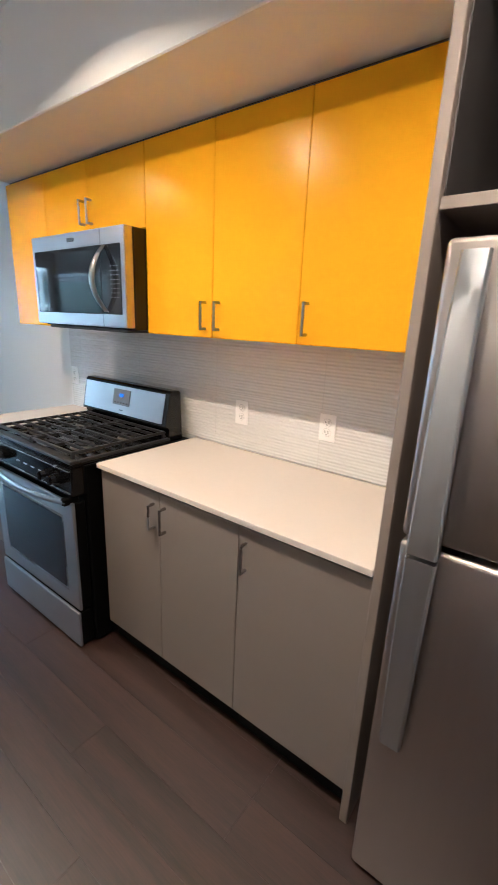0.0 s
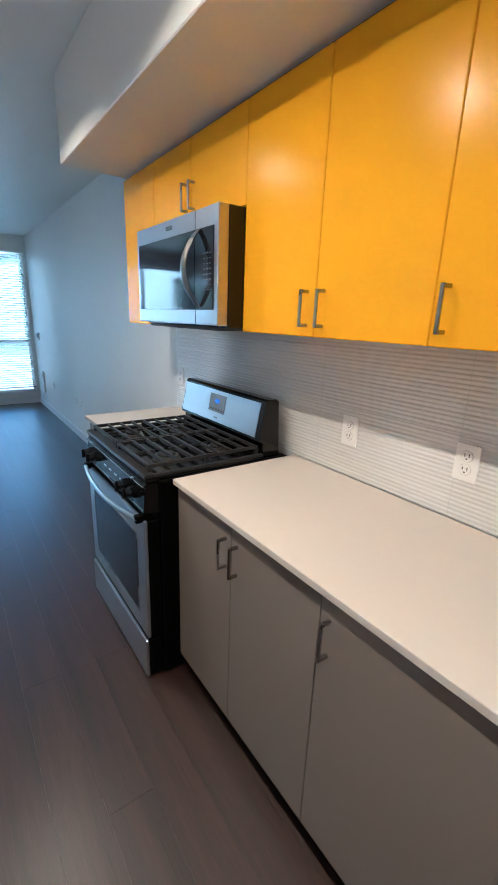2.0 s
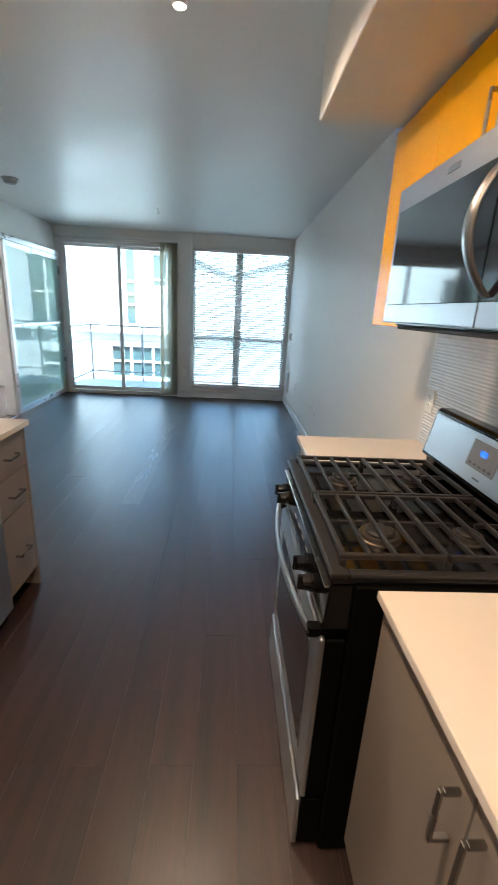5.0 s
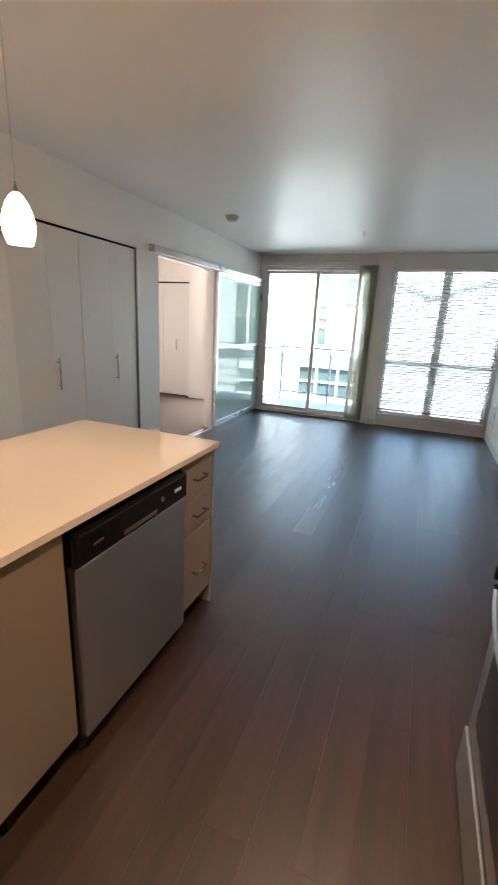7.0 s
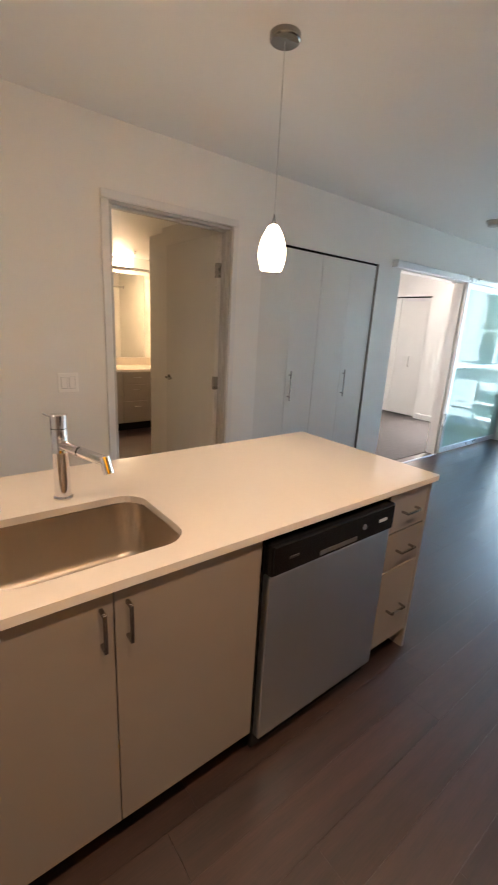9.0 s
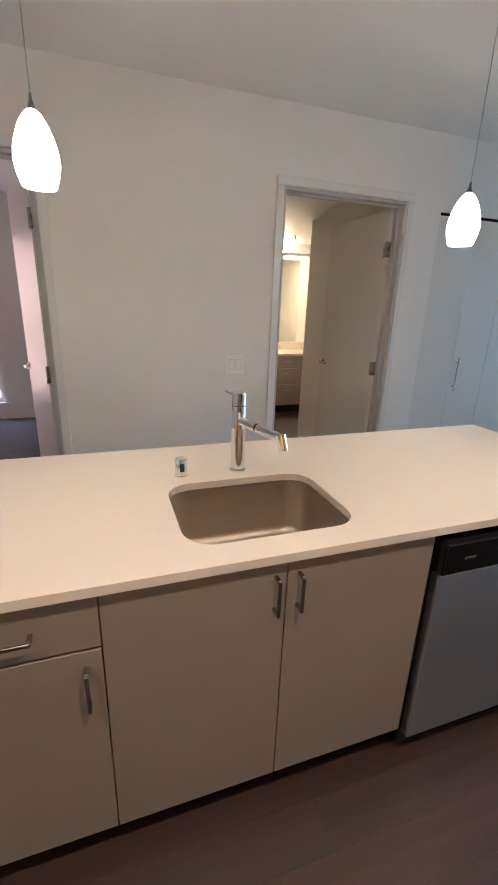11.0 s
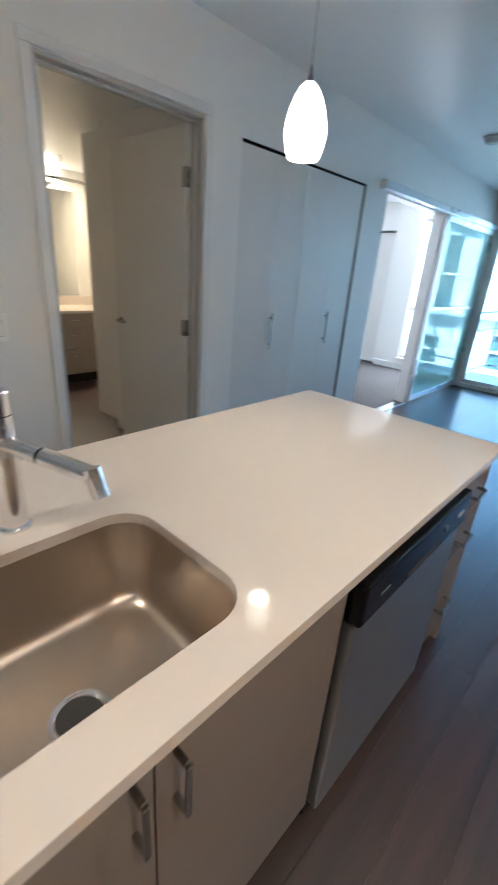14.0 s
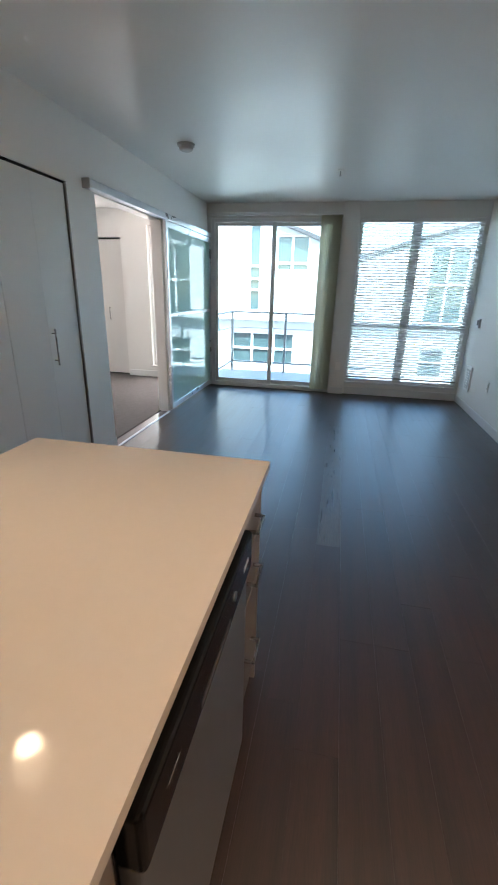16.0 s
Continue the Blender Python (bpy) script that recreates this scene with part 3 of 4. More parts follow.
ys = sorted({r[0] for r in roofline} | {w[0] for w in far_windows} | {w[1] for w in far_windows})


def roof_at(y, side):
    for (y0, z0), (y1, z1) in zip(roofline, roofline[1:]):
        if y1 > y0 and y0 <= y <= y1 and ((side > 0 and y < y1) or (side < 0 and y > y0)):
            return z0 + (z1 - z0) * (y - y0) / (y1 - y0)
    return roofline[-1][1]


facade = bmesh.new()
for y0, y1 in zip(ys, ys[1:]):
    gaps = sorted((w[2], w[3]) for w in far_windows if w[0] <= (y0 + y1) / 2 <= w[1])
    level = -8.0
    for bottom, top in gaps + [(None, None)]:
        za, zb = (bottom, bottom) if bottom is not None else (roof_at(y0, 1), roof_at(y1, -1))
        v = [facade.verts.new(p) for p in ((BX, y0, level), (BX, y1, level), (BX, y1, zb), (BX, y0, za),
                                           (BX - 0.4, y0, level), (BX - 0.4, y1, level), (BX - 0.4, y1, zb), (BX - 0.4, y0, za))]
        for f in ((0, 1, 2, 3), (7, 6, 5, 4), (0, 4, 5, 1), (1, 5, 6, 2), (2, 6, 7, 3), (3, 7, 4, 0)):
            facade.faces.new([v[i] for i in f])
        level = top
part("wall", facade, STUCCO, opposite)
for (y0, z0), (y1, z1) in zip(roofline, roofline[1:]):
    if y1 > y0:
        cap = bmesh.new()
        v = [cap.verts.new(p) for p in ((BX + 0.25, y0, z0), (BX + 0.25, y1, z1), (BX + 0.25, y1, z1 + 0.18), (BX + 0.25, y0, z0 + 0.18),
                                        (BX - 9, y0, z0), (BX - 9, y1, z1), (BX - 9, y1, z1 + 0.18), (BX - 9, y0, z0 + 0.18))]
        for f in ((0, 1, 2, 3), (7, 6, 5, 4), (0, 4, 5, 1), (1, 5, 6, 2), (2, 6, 7, 3), (3, 7, 4, 0)):
            cap.faces.new([v[i] for i in f])
        part("roof", cap, ROOF, opposite, "dark sloping roof edge")
for y0, y1, z0, z1, cols, rows in far_windows:
    win = part("window", box((BX - 0.3, y0, z0), (BX - 0.25, y1, z1)), FAR_GLASS, opposite)
    for y in [y0 + 0.05, *cols, y1 - 0.05]:
        part("frame", box((BX - 0.25, y - 0.05, z0), (BX - 0.12, y + 0.05, z1)), ALU, win)
    for z in [z0 + 0.05, *rows, z1 - 0.05]:
        part("frame", box((BX - 0.248, y0, z - 0.05), (BX - 0.125, y1, z + 0.05)), ALU, win)
bay = bmesh.new()
outline = ((-2.2, 0.35), (1.35, 0.35), (1.35, 3.55), (-1.0, 2.88), (-2.2, 3.3))
rings = [[bay.verts.new((x, y, z)) for y, z in outline] for x in (BX, BX + 0.12)]
for k in range(5):
    bay.faces.new((rings[0][k], rings[0][(k + 1) % 5], rings[1][(k + 1) % 5], rings[1][k]))
bay.faces.new(rings[1])
part("siding", bay, MAUVE, opposite, "pale mauve wall cladding")
part("ledge", box((BX, -9, 0.05), (BX + 0.5, 8, 0.2), 0.02), STUCCO, opposite)
setting("ground", box((-400, -400, -8.3), (400, 400, -8.0)), GROUND, "asphalt ground far below the balcony", "ground")
own = thing("own_building_wall", (-6.7, 0, -8), "white outer wall of this building below and beside", "building", kind="structure")
part("wall", box((-6.62, -7.3, -8), (4.2, 0.15, -0.31)), STUCCO, own)
neighbour = thing("neighbour_building", (2.5, -19, -8), "pink painted building beyond the second bedroom", "building")
# unseen extra height, added to keep sky light off the second bedroom's window
part("wall", box((-14, -20, -8), (20, -18, 11), 0.05), PINK, neighbour)
for x in (1.0, 3.4, 5.8):
    part("window", box((x, -18.02, 0.2), (x + 1.3, -17.98, 1.9), 0.01), FAR_GLASS, neighbour)

# ---- kitchen wall ----
FACE_UP, FACE_LOW, TOP = -0.32, -0.60, 0.915


def cabinet_door(parent, x0, x1, z0, z1, y, mat, handle_at=None, out=-1, length=0.11, along=(0, 0, 1)):
    gap = 0.0016
    back = y - out * 0.019
    door = part("door", box((x0 + gap, min(y, back), z0 + gap), (x1 - gap, max(y, back), z1 - gap), 0.0012), mat, parent)
    if handle_at:
        part("handle", pull((handle_at[0], y, handle_at[1]), length, along, (0, out, 0)), SATIN, door, "satin nickel bar pull")
    return door


def upper_cabinet(x0, x1, z0, doors, label):
    unit = thing("wall_cabinet", ((x0 + x1) / 2, -0.16, z0), label, "wall cabinet", "yellow wall cabinets")
    part("body", box((x0 + 0.001, FACE_UP + 0.021, z0 + 0.002), (x1 - 0.001, -0.001, 2.205), 0.001), YELLOW, unit)
    for a, b, h in doors:
        cabinet_door(unit, a, b, z0, 2.205, FACE_UP, YELLOW, h)
    return unit


upper_cabinet(-1.205, -0.80, 1.455, [(-1.205, -0.80, None)], "narrow yellow lacquered wall cabinet without handle")
upper_cabinet(-0.80, -0.005, 1.888, [(-0.80, -0.415, (-0.445, 1.985)), (-0.415, -0.005, (-0.385, 1.985))], "yellow lacquered cabinet above the microwave oven")
upper_cabinet(-0.005, 0.77, 1.455, [(-0.005, 0.38, (0.345, 1.54)), (0.38, 0.77, (0.415, 1.54))], "double-door yellow lacquered wall cabinet")
upper_cabinet(0.77, 1.228, 1.455, [(0.77, 1.228, (0.805, 1.54))], "single-door yellow lacquered wall cabinet")
# solid charcoal strip painted as the shade in the gap above the doors
setting("soffit_gap_shade", box((-1.20, -0.30, 2.206), (1.228, 0, 2.2195)), CHARCOAL, "charcoal strip painted as shade under the soffit", "filler")


def base_cabinet(x0, x1, doors, label):
    unit = thing("base_cabinet", ((x0 + x1) / 2, -0.3, 0), label, "base cabinet", "taupe base cabinets")
    part("body", box((x0 + 0.001, FACE_LOW + 0.021, 0.10), (x1 - 0.001, -0.012, 0.882), 0.001), TAUPE, unit)
    part("toe_kick", box((x0 + 0.001, FACE_LOW + 0.045, 0), (x1 - 0.001, -0.02, 0.0995)), DARK, unit, "black recessed toe kick")
    for a, b, h in doors:
        cabinet_door(unit, a, b, 0.105, 0.878, FACE_LOW, TAUPE, h)
    return unit


base_cabinet(0.0, 0.77, [(0.0, 0.376, (0.345, 0.775)), (0.376, 0.77, (0.41, 0.775))], "double-door taupe base cabinet beside the range")
base_cabinet(0.77, 1.23, [(0.77, 1.23, (0.803, 0.775))], "single-door taupe base cabinet beside the fridge panel")
base_cabinet(-1.185, -0.802, [(-1.185, -0.802, None)], "narrow taupe base cabinet on the far side of the range")
solo("countertop", box((-0.003, -0.62, 0.893), (1.230, -0.012, TOP), 0.002), QUARTZ, "white quartz worktop between range and fridge", "countertop")
solo("countertop", box((-1.20, -0.62, 0.893), (-0.801, -0.012, TOP), 0.002), QUARTZ, "short white quartz worktop beyond the range", "countertop")

# wave-relief tiles
setting("backsplash", box((-1.20, -0.0035, TOP), (1.230, -0.0005, 1.454)), GROUT, "pale grout bed of the tiled backsplash", "backsplash")
backsplash = bpy.data.objects["backsplash"]


def wave_tile(width, height):
    bm = bmesh.new()
    steps = int(height / 0.0032)
    rows = []
    for k in range(steps + 1):
        z = height * k / steps
        lift = 0.0014 * math.sin(2 * math.pi * z / 0.0146) + 0.0006 * math.sin(2 * math.pi * z / 0.041)
        fade = 0.0 if k in (0, steps) else 1.0
        rows.append([bm.verts.new((x, -0.0065 - lift * fade, z)) for x in (0, width)])
    for a, b in zip(rows, rows[1:]):
        bm.faces.new((a[0], a[1], b[1], b[0]))
    mesh = bpy.data.meshes.new("tile")
    bmesh.ops.recalc_face_normals(bm, faces=bm.faces)
    bm.to_mesh(mesh)
    bm.free()
    mesh.shade_smooth()
    mesh.materials.append(TILE)
    return mesh


edges = [-1.20, -1.067, -0.467, 0.133, 0.733, 1.230]
levels = [(TOP + 0.001, 0.268), (TOP + 0.2705, 0.268)]
for z, h in levels:
    for a, b in zip(edges, edges[1:]):
        tile = new("tile", wave_tile(b - a - 0.0015, h))
        tile.parent = backsplash
        tile.location = (a + 0.00075, 0, z)


def outlet(name, x, y, z, out, kind, label, mat=PLASTIC, w=0.075, h=0.118):
    """A wall plate on a wall facing out along y; kind: sockets, rockers (how many) or blank."""
    unit = thing(name, (x, y, z), label, "outlet" if kind == "sockets" else "switch")
    part("plate", box((x - w / 2, min(y, y + out * 0.006), z - h / 2), (x + w / 2, max(y, y + out * 0.006), z + h / 2), 0.003, segments=2), mat, unit)
    f0, f1 = sorted((y + out * 0.0055, y + out * 0.0085))
    if kind == "sockets":
        for dz in (-0.021, 0.021):
            # grey disc painted as the shaded outline round the socket
            part("gap", rod((x, y + out * 0.005, z + dz), (x, y + out * 0.0066, z + dz), 0.0183, sides=20), FRAME_GREY, unit)
            face = part("socket", rod((x, y + out * 0.0055, z + dz), (x, y + out * 0.0085, z + dz), 0.0168, sides=20), mat, unit)
            s0, s1 = sorted((y + out * 0.008, y + out * 0.0092))
            for dx, tall in ((-0.007, 0.005), (0.007, 0.006)):
                part("slot", box((x + dx - 0.0013, s0, z + dz + 0.003 - tall), (x + dx + 0.0013, s1, z + dz + 0.003 + tall)), SLOT, face)
            part("slot", rod((x, s0, z + dz - 0.0085), (x, s1, z + dz - 0.0085), 0.0026, sides=10), SLOT, face)
    elif kind:
        for k in range(kind):
            cx = x + (k - (kind - 1) / 2) * 0.046
            # grey plate painted as the shaded outline round the rocker
            part("gap", box((cx - 0.0185, f0 - 0.0004 * (out < 0), z - 0.0355), (cx + 0.0185, f0 + 0.0012, z + 0.0355)), FRAME_GREY, unit)
            part("rocker", box((cx - 0.016, f0, z - 0.033), (cx + 0.016, f1, z + 0.033), 0.002), mat, unit)
    return unit


for x, z in ((-1.15, 1.125), (0.305, 1.10), (0.767, 1.108)):
    outlet("wall_outlet", x, -0.0085, z, -1, "sockets", "white duplex outlet on the tiled backsplash")
for x, z in ((-5.30, 0.457), (-4.0, 0.46), (-3.78, 0.45)):
    outlet("wall_outlet", x, 0.0, z, -1, "sockets", "white duplex outlet low on the white wall")
outlet("light_switch", -0.197, SOUTH, 1.13, 1, 2, "white double rocker switch beside the bathroom door", w=0.118)

pier_outlet = thing("wall_outlet", (WEST + 0.05, -1.73, 0.42), "white outlet low on the window pier", "outlet")
part("plate", box((WEST + 0.05, -1.766, 0.362), (WEST + 0.056, -1.694, 0.478), 0.002), PLASTIC, pier_outlet)
for dz in (-0.021, 0.021):
    part("socket", box((WEST + 0.0555, -1.747, 0.405 + dz), (WEST + 0.0585, -1.713, 0.435 + dz), 0.003), PLASTIC, pier_outlet)
thermostat = thing("thermostat", (-6.07, 0, 1.125), "small grey wall thermostat", "thermostat")
part("housing", box((-6.11, -0.025, 1.07), (-6.03, 0.0, 1.18), 0.004), PLASTIC, thermostat)
part("screen", box((-6.10, -0.028, 1.10), (-6.04, -0.0245, 1.165), 0.001), CHARCOAL, thermostat, "dark screen")
heater = thing("wall_heater", (-6.05, 0, 0.41), "white electric fan heater set in the wall", "wall heater")
part("housing", box((-6.17, -0.022, 0.25), (-5.95, 0, 0.58), 0.006), PLASTIC, heater)
part("grille", box((-6.14, -0.026, 0.29), (-5.98, -0.0215, 0.54), 0.002), FRAME_GREY, heater, "grey grille")
for k in range(7):
    part("fin", box((-6.135, -0.030, 0.305 + 0.033 * k), (-5.985, -0.0255, 0.313 + 0.033 * k)), PLASTIC, heater)

# fridge housing and fridge
panel = solo("fridge_panel", box((1.2315, -0.615, 0), (1.2565, 0, 2.2185), 0.0015), TAUPE, "tall taupe end panel beside the fridge", "panel")
solo("fridge_panel", box((2.07, -0.615, 0), (2.095, 0, 2.2185), 0.0015), TAUPE, "tall taupe end panel on the fridge's far side", "panel")
niche = thing("over_fridge_shelf", (1.66, -0.3, 1.76), "open taupe shelf box above the fridge", "cabinet")
part("shelf", box((1.257, -0.605, 1.76), (2.0695, 0, 1.785), 0.0015), TAUPE, niche)
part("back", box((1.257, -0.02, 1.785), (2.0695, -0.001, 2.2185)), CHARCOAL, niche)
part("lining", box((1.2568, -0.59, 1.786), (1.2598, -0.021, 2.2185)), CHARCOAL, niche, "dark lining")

fridge = thing("refrigerator", (1.66, -0.35, 0), "stainless steel top-freezer refrigerator with flat handles", "refrigerator")
fx0, fx1 = 1.306, 2.055
part("body", box((fx0 + 0.005, -0.63, 0.02), (fx1 - 0.005, -0.03, 1.675), 0.006), CHARCOAL, fridge)
for name, z0, z1 in (("freezer_door", 1.080, 1.69), ("fridge_door", 0.014, 1.066)):
    door = smooth(part(name, box((fx0, -0.70, z0), (fx1, -0.64, z1), 0.012, segments=3), FRIDGE, fridge))
    hz0, hz1 = (1.073, 1.665) if z0 > 1 else (0.51, 1.063)
    grip = bmesh.new()
    rings = []
    for k in range(13):
        s = k / 12
        z = hz0 + (hz1 - hz0) * s
        near = s if z0 > 1 else 1 - s
        reach = 0.052 - 0.045 * near ** 2.2
        w = 0.062 - 0.012 * near
        x = fx0 + 0.030
        rings.append([grip.verts.new(p) for p in ((x, -0.695, z), (x, -0.70 - reach - 0.006, z), (x + 0.004, -0.70 - reach - 0.01, z),
                                                  (x + w - 0.004, -0.70 - reach - 0.01, z), (x + w, -0.70 - reach - 0.006, z), (x + w, -0.695 - max(0, reach - 0.012), z))])
    for a, b in zip(rings, rings[1:]):
        for j in range(6):
            grip.faces.new((a[j], a[(j + 1) % 6], b[(j + 1) % 6], b[j]))
    grip.faces.new(rings[0])
    grip.faces.new(rings[-1][::-1])
    smooth(part("handle", grip, STEEL, door, "flat silver handle"))
part("toe_grille", box((fx0 + 0.01, -0.66, 0.0), (fx1 - 0.01, -0.60, 0.012)), CHARCOAL, fridge)

# gas range
rx0, rx1, RF = -0.795, -0.036, -0.680
gas_range = thing("gas_range", (-0.39, -0.35, 0), "stainless and black freestanding gas range with grates", "gas range")
part("body", box((rx0, RF + 0.02, 0.015), (rx1 + 0.012, -0.03, 0.905), 0.004), SIDE_BLACK, gas_range, "black enamel sides")
for x in (rx0 + 0.04, rx1 - 0.04):
    for y in (RF + 0.08, -0.1):
        part("foot", rod((x, y, 0), (x, y, 0.032), 0.018), BLACK, gas_range)
part("cooktop", box((rx0 - 0.003, RF - 0.035, 0.905), (rx1 + 0.003, -0.165, 0.922), 0.006, segments=2), BLACK, gas_range, "glossy black cooktop")
for lo, hi in (((rx0 - 0.003, RF - 0.04, 0.918), (rx1 + 0.003, RF + 0.005, 0.934)), ((rx0 - 0.003, RF + 0.005, 0.918), (rx0 + 0.024, -0.165, 0.932)),
               ((rx1 - 0.024, RF + 0.005, 0.918), (rx1 + 0.003, -0.165, 0.932))):
    part("rim", box(lo, hi, 0.006, segments=2), IRON, gas_range, "dark cooktop rim")
drawer = part("drawer", box((rx0 + 0.002, RF - 0.055, 0.012), (rx1 - 0.004, RF - 0.040, 0.197), 0.006, segments=2), STEEL, gas_range, "stainless storage drawer")
part("drawer_core", box((rx0 + 0.004, RF - 0.041, 0.016), (rx1 - 0.005, RF + 0.018, 0.195), 0.003), SIDE_BLACK, drawer, "black drawer sides")
oven = part("oven_door", box((rx0 + 0.002, RF - 0.045, 0.207), (rx1 - 0.002, RF - 0.030, 0.745), 0.006, segments=2), STEEL, gas_range, "stainless oven door")
part("door_core", box((rx0 + 0.004, RF - 0.031, 0.210), (rx1 - 0.004, RF + 0.018, 0.743), 0.003), SIDE_BLACK, oven, "black door sides")
part("oven_window", box((rx0 + 0.095, RF - 0.048, 0.297), (rx1 - 0.095, RF - 0.04, 0.655), 0.003, segments=2), OVEN_GLASS, oven, "dark oven glass")
for lo, hi in (((rx0 + 0.085, 0.284), (rx1 - 0.085, 0.296)), ((rx0 + 0.085, 0.656), (rx1 - 0.085, 0.668))):
    part("window_trim", box((lo[0], RF - 0.0475, lo[1]), (hi[0], RF - 0.044, hi[1]), 0.001), SATIN, oven)
for a in (rx0 + 0.085, rx1 - 0.094):
    part("window_trim", box((a, RF - 0.0475, 0.2965), (a + 0.009, RF - 0.044, 0.6555), 0.001), SATIN, oven)
grip = bmesh.new()
rings = []
for k in range(25):
    s = k / 24 * 2 - 1
    x = (rx0 + rx1) / 2 + s * 0.36
    y = RF - 0.062 - 0.034 * (1 - s * s)
    z = 0.752 - 0.012 * (1 - s * s)
    rings.append([grip.verts.new((x, y + 0.009 * math.cos(q), z + 0.0135 * math.sin(q))) for q in [2 * math.pi * j / 10 for j in range(10)]])
for a, b in zip(rings, rings[1:]):
    for j in range(10):
        grip.faces.new((a[j], a[(j + 1) % 10], b[(j + 1) % 10], b[j]))
grip.faces.new(rings[0])
grip.faces.new(rings[-1][::-1])
oven_grip = smooth(part("oven_handle", grip, STEEL, oven, "bowed stainless handle"))
for s in (-1, 1):
    cx = (rx0 + rx1) / 2 + s * 0.348
    part("end_block", box((cx - 0.014, RF - 0.072, 0.736), (cx + 0.014, RF + 0.0, 0.768), 0.004), SIDE_BLACK, gas_range, "black handle end block")
control = bmesh.new()
prof = [(RF - 0.045, 0.775), (RF - 0.035, 0.902), (RF + 0.02, 0.904), (RF + 0.02, 0.775)]
va = [control.verts.new((rx0 + 0.001, y, z)) for y, z in prof]
vb = [control.verts.new((rx1 - 0.001, y, z)) for y, z in prof]
for j in range(4):
    control.faces.new((va[j], va[(j + 1) % 4], vb[(j + 1) % 4], vb[j]))
control.faces.new(va)
control.faces.new(vb[::-1])
bmesh.ops.bevel(control, geom=control.edges[:], offset=0.004, segments=2, affect="EDGES")
panel_part = part("control_panel", control, BLACK, gas_range, "black control panel")
for z in (0.79, 0.888):
    part("trim_line", box((rx0 + 0.01, RF - 0.0475, z - 0.003), (rx1 - 0.01, RF - 0.036, z + 0.003), 0.001), SATIN, panel_part)
for x in (-0.71, -0.635, -0.22, -0.135):
    knob = rod((x, RF - 0.04, 0.838), (x, RF - 0.062, 0.838), 0.026, sides=24)
    rod((x, RF - 0.062, 0.838), (x, RF - 0.082, 0.838), 0.022, knob, sides=24, r2=0.019)
    box((x - 0.005, RF - 0.092, 0.817), (x + 0.005, RF - 0.07, 0.859), 0.002, knob)
    smooth(part("knob", knob, BLACK, panel_part, "black control knob"))
for x in (-0.52, -0.45, -0.38, -0.31):
    part("marking", box((x, RF - 0.0425, 0.83), (x + 0.03, RF - 0.039, 0.836)), PRINT, panel_part)
guard = bmesh.new()
prof = [(-0.185, 0.985), (-0.150, 1.160), (-0.138, 1.169), (-0.088, 1.167), (-0.078, 1.155), (-0.066, 0.905), (-0.158, 0.905), (-0.158, 0.978)]
va = [guard.verts.new((rx0 + 0.002, y, z)) for y, z in prof]
vb = [guard.verts.new((rx1 - 0.014, y, z)) for y, z in prof]
for j in range(len(prof)):
    guard.faces.new((va[j], va[(j + 1) % len(prof)], vb[(j + 1) % len(prof)], vb[j]))
guard.faces.new(va)
guard.faces.new(vb[::-1])
bmesh.ops.bevel(guard, geom=guard.edges[:], offset=0.003, segments=1, affect="EDGES")
back_panel = part("backguard", guard, BLACK, gas_range, "black backguard")


def slope_y(z):
    return -0.185 + 0.2 * (z - 0.985)


def sloped_plate(x0, x1, z0, z1, lift, thick=0.003):
    bm = bmesh.new()
    v = []
    for d in (lift, lift - thick):
        v += [bm.verts.new((x, slope_y(z) - d, z + d * 0.18)) for x, z in ((x0, z0), (x1, z0), (x1, z1), (x0, z1))]
    for f in ((0, 1, 2, 3), (7, 6, 5, 4), (0, 4, 5, 1), (1, 5, 6, 2), (2, 6, 7, 3), (3, 7, 4, 0)):
        bm.faces.new([v[i] for i in f])
    return bm


part("steel_face", sloped_plate(rx0 + 0.016, rx1 - 0.046, 0.998, 1.150, 0.003), MICRO_STEEL, back_panel, "brushed steel face")
part("display_bezel", sloped_plate(-0.50, -0.355, 1.045, 1.132, 0.006), BEZEL, back_panel, "grey display bezel")
part("display", sloped_plate(-0.445, -0.41, 1.09, 1.108, 0.0075), DISPLAY, back_panel, "blue lit clock display")
for k in range(5):
    part("button", sloped_plate(-0.484 + 0.026 * k, -0.472 + 0.026 * k, 1.054, 1.062, 0.0075), CHARCOAL, back_panel)
part("emblem", sloped_plate(-0.44, -0.405, 1.015, 1.021, 0.0045), BEZEL, back_panel)
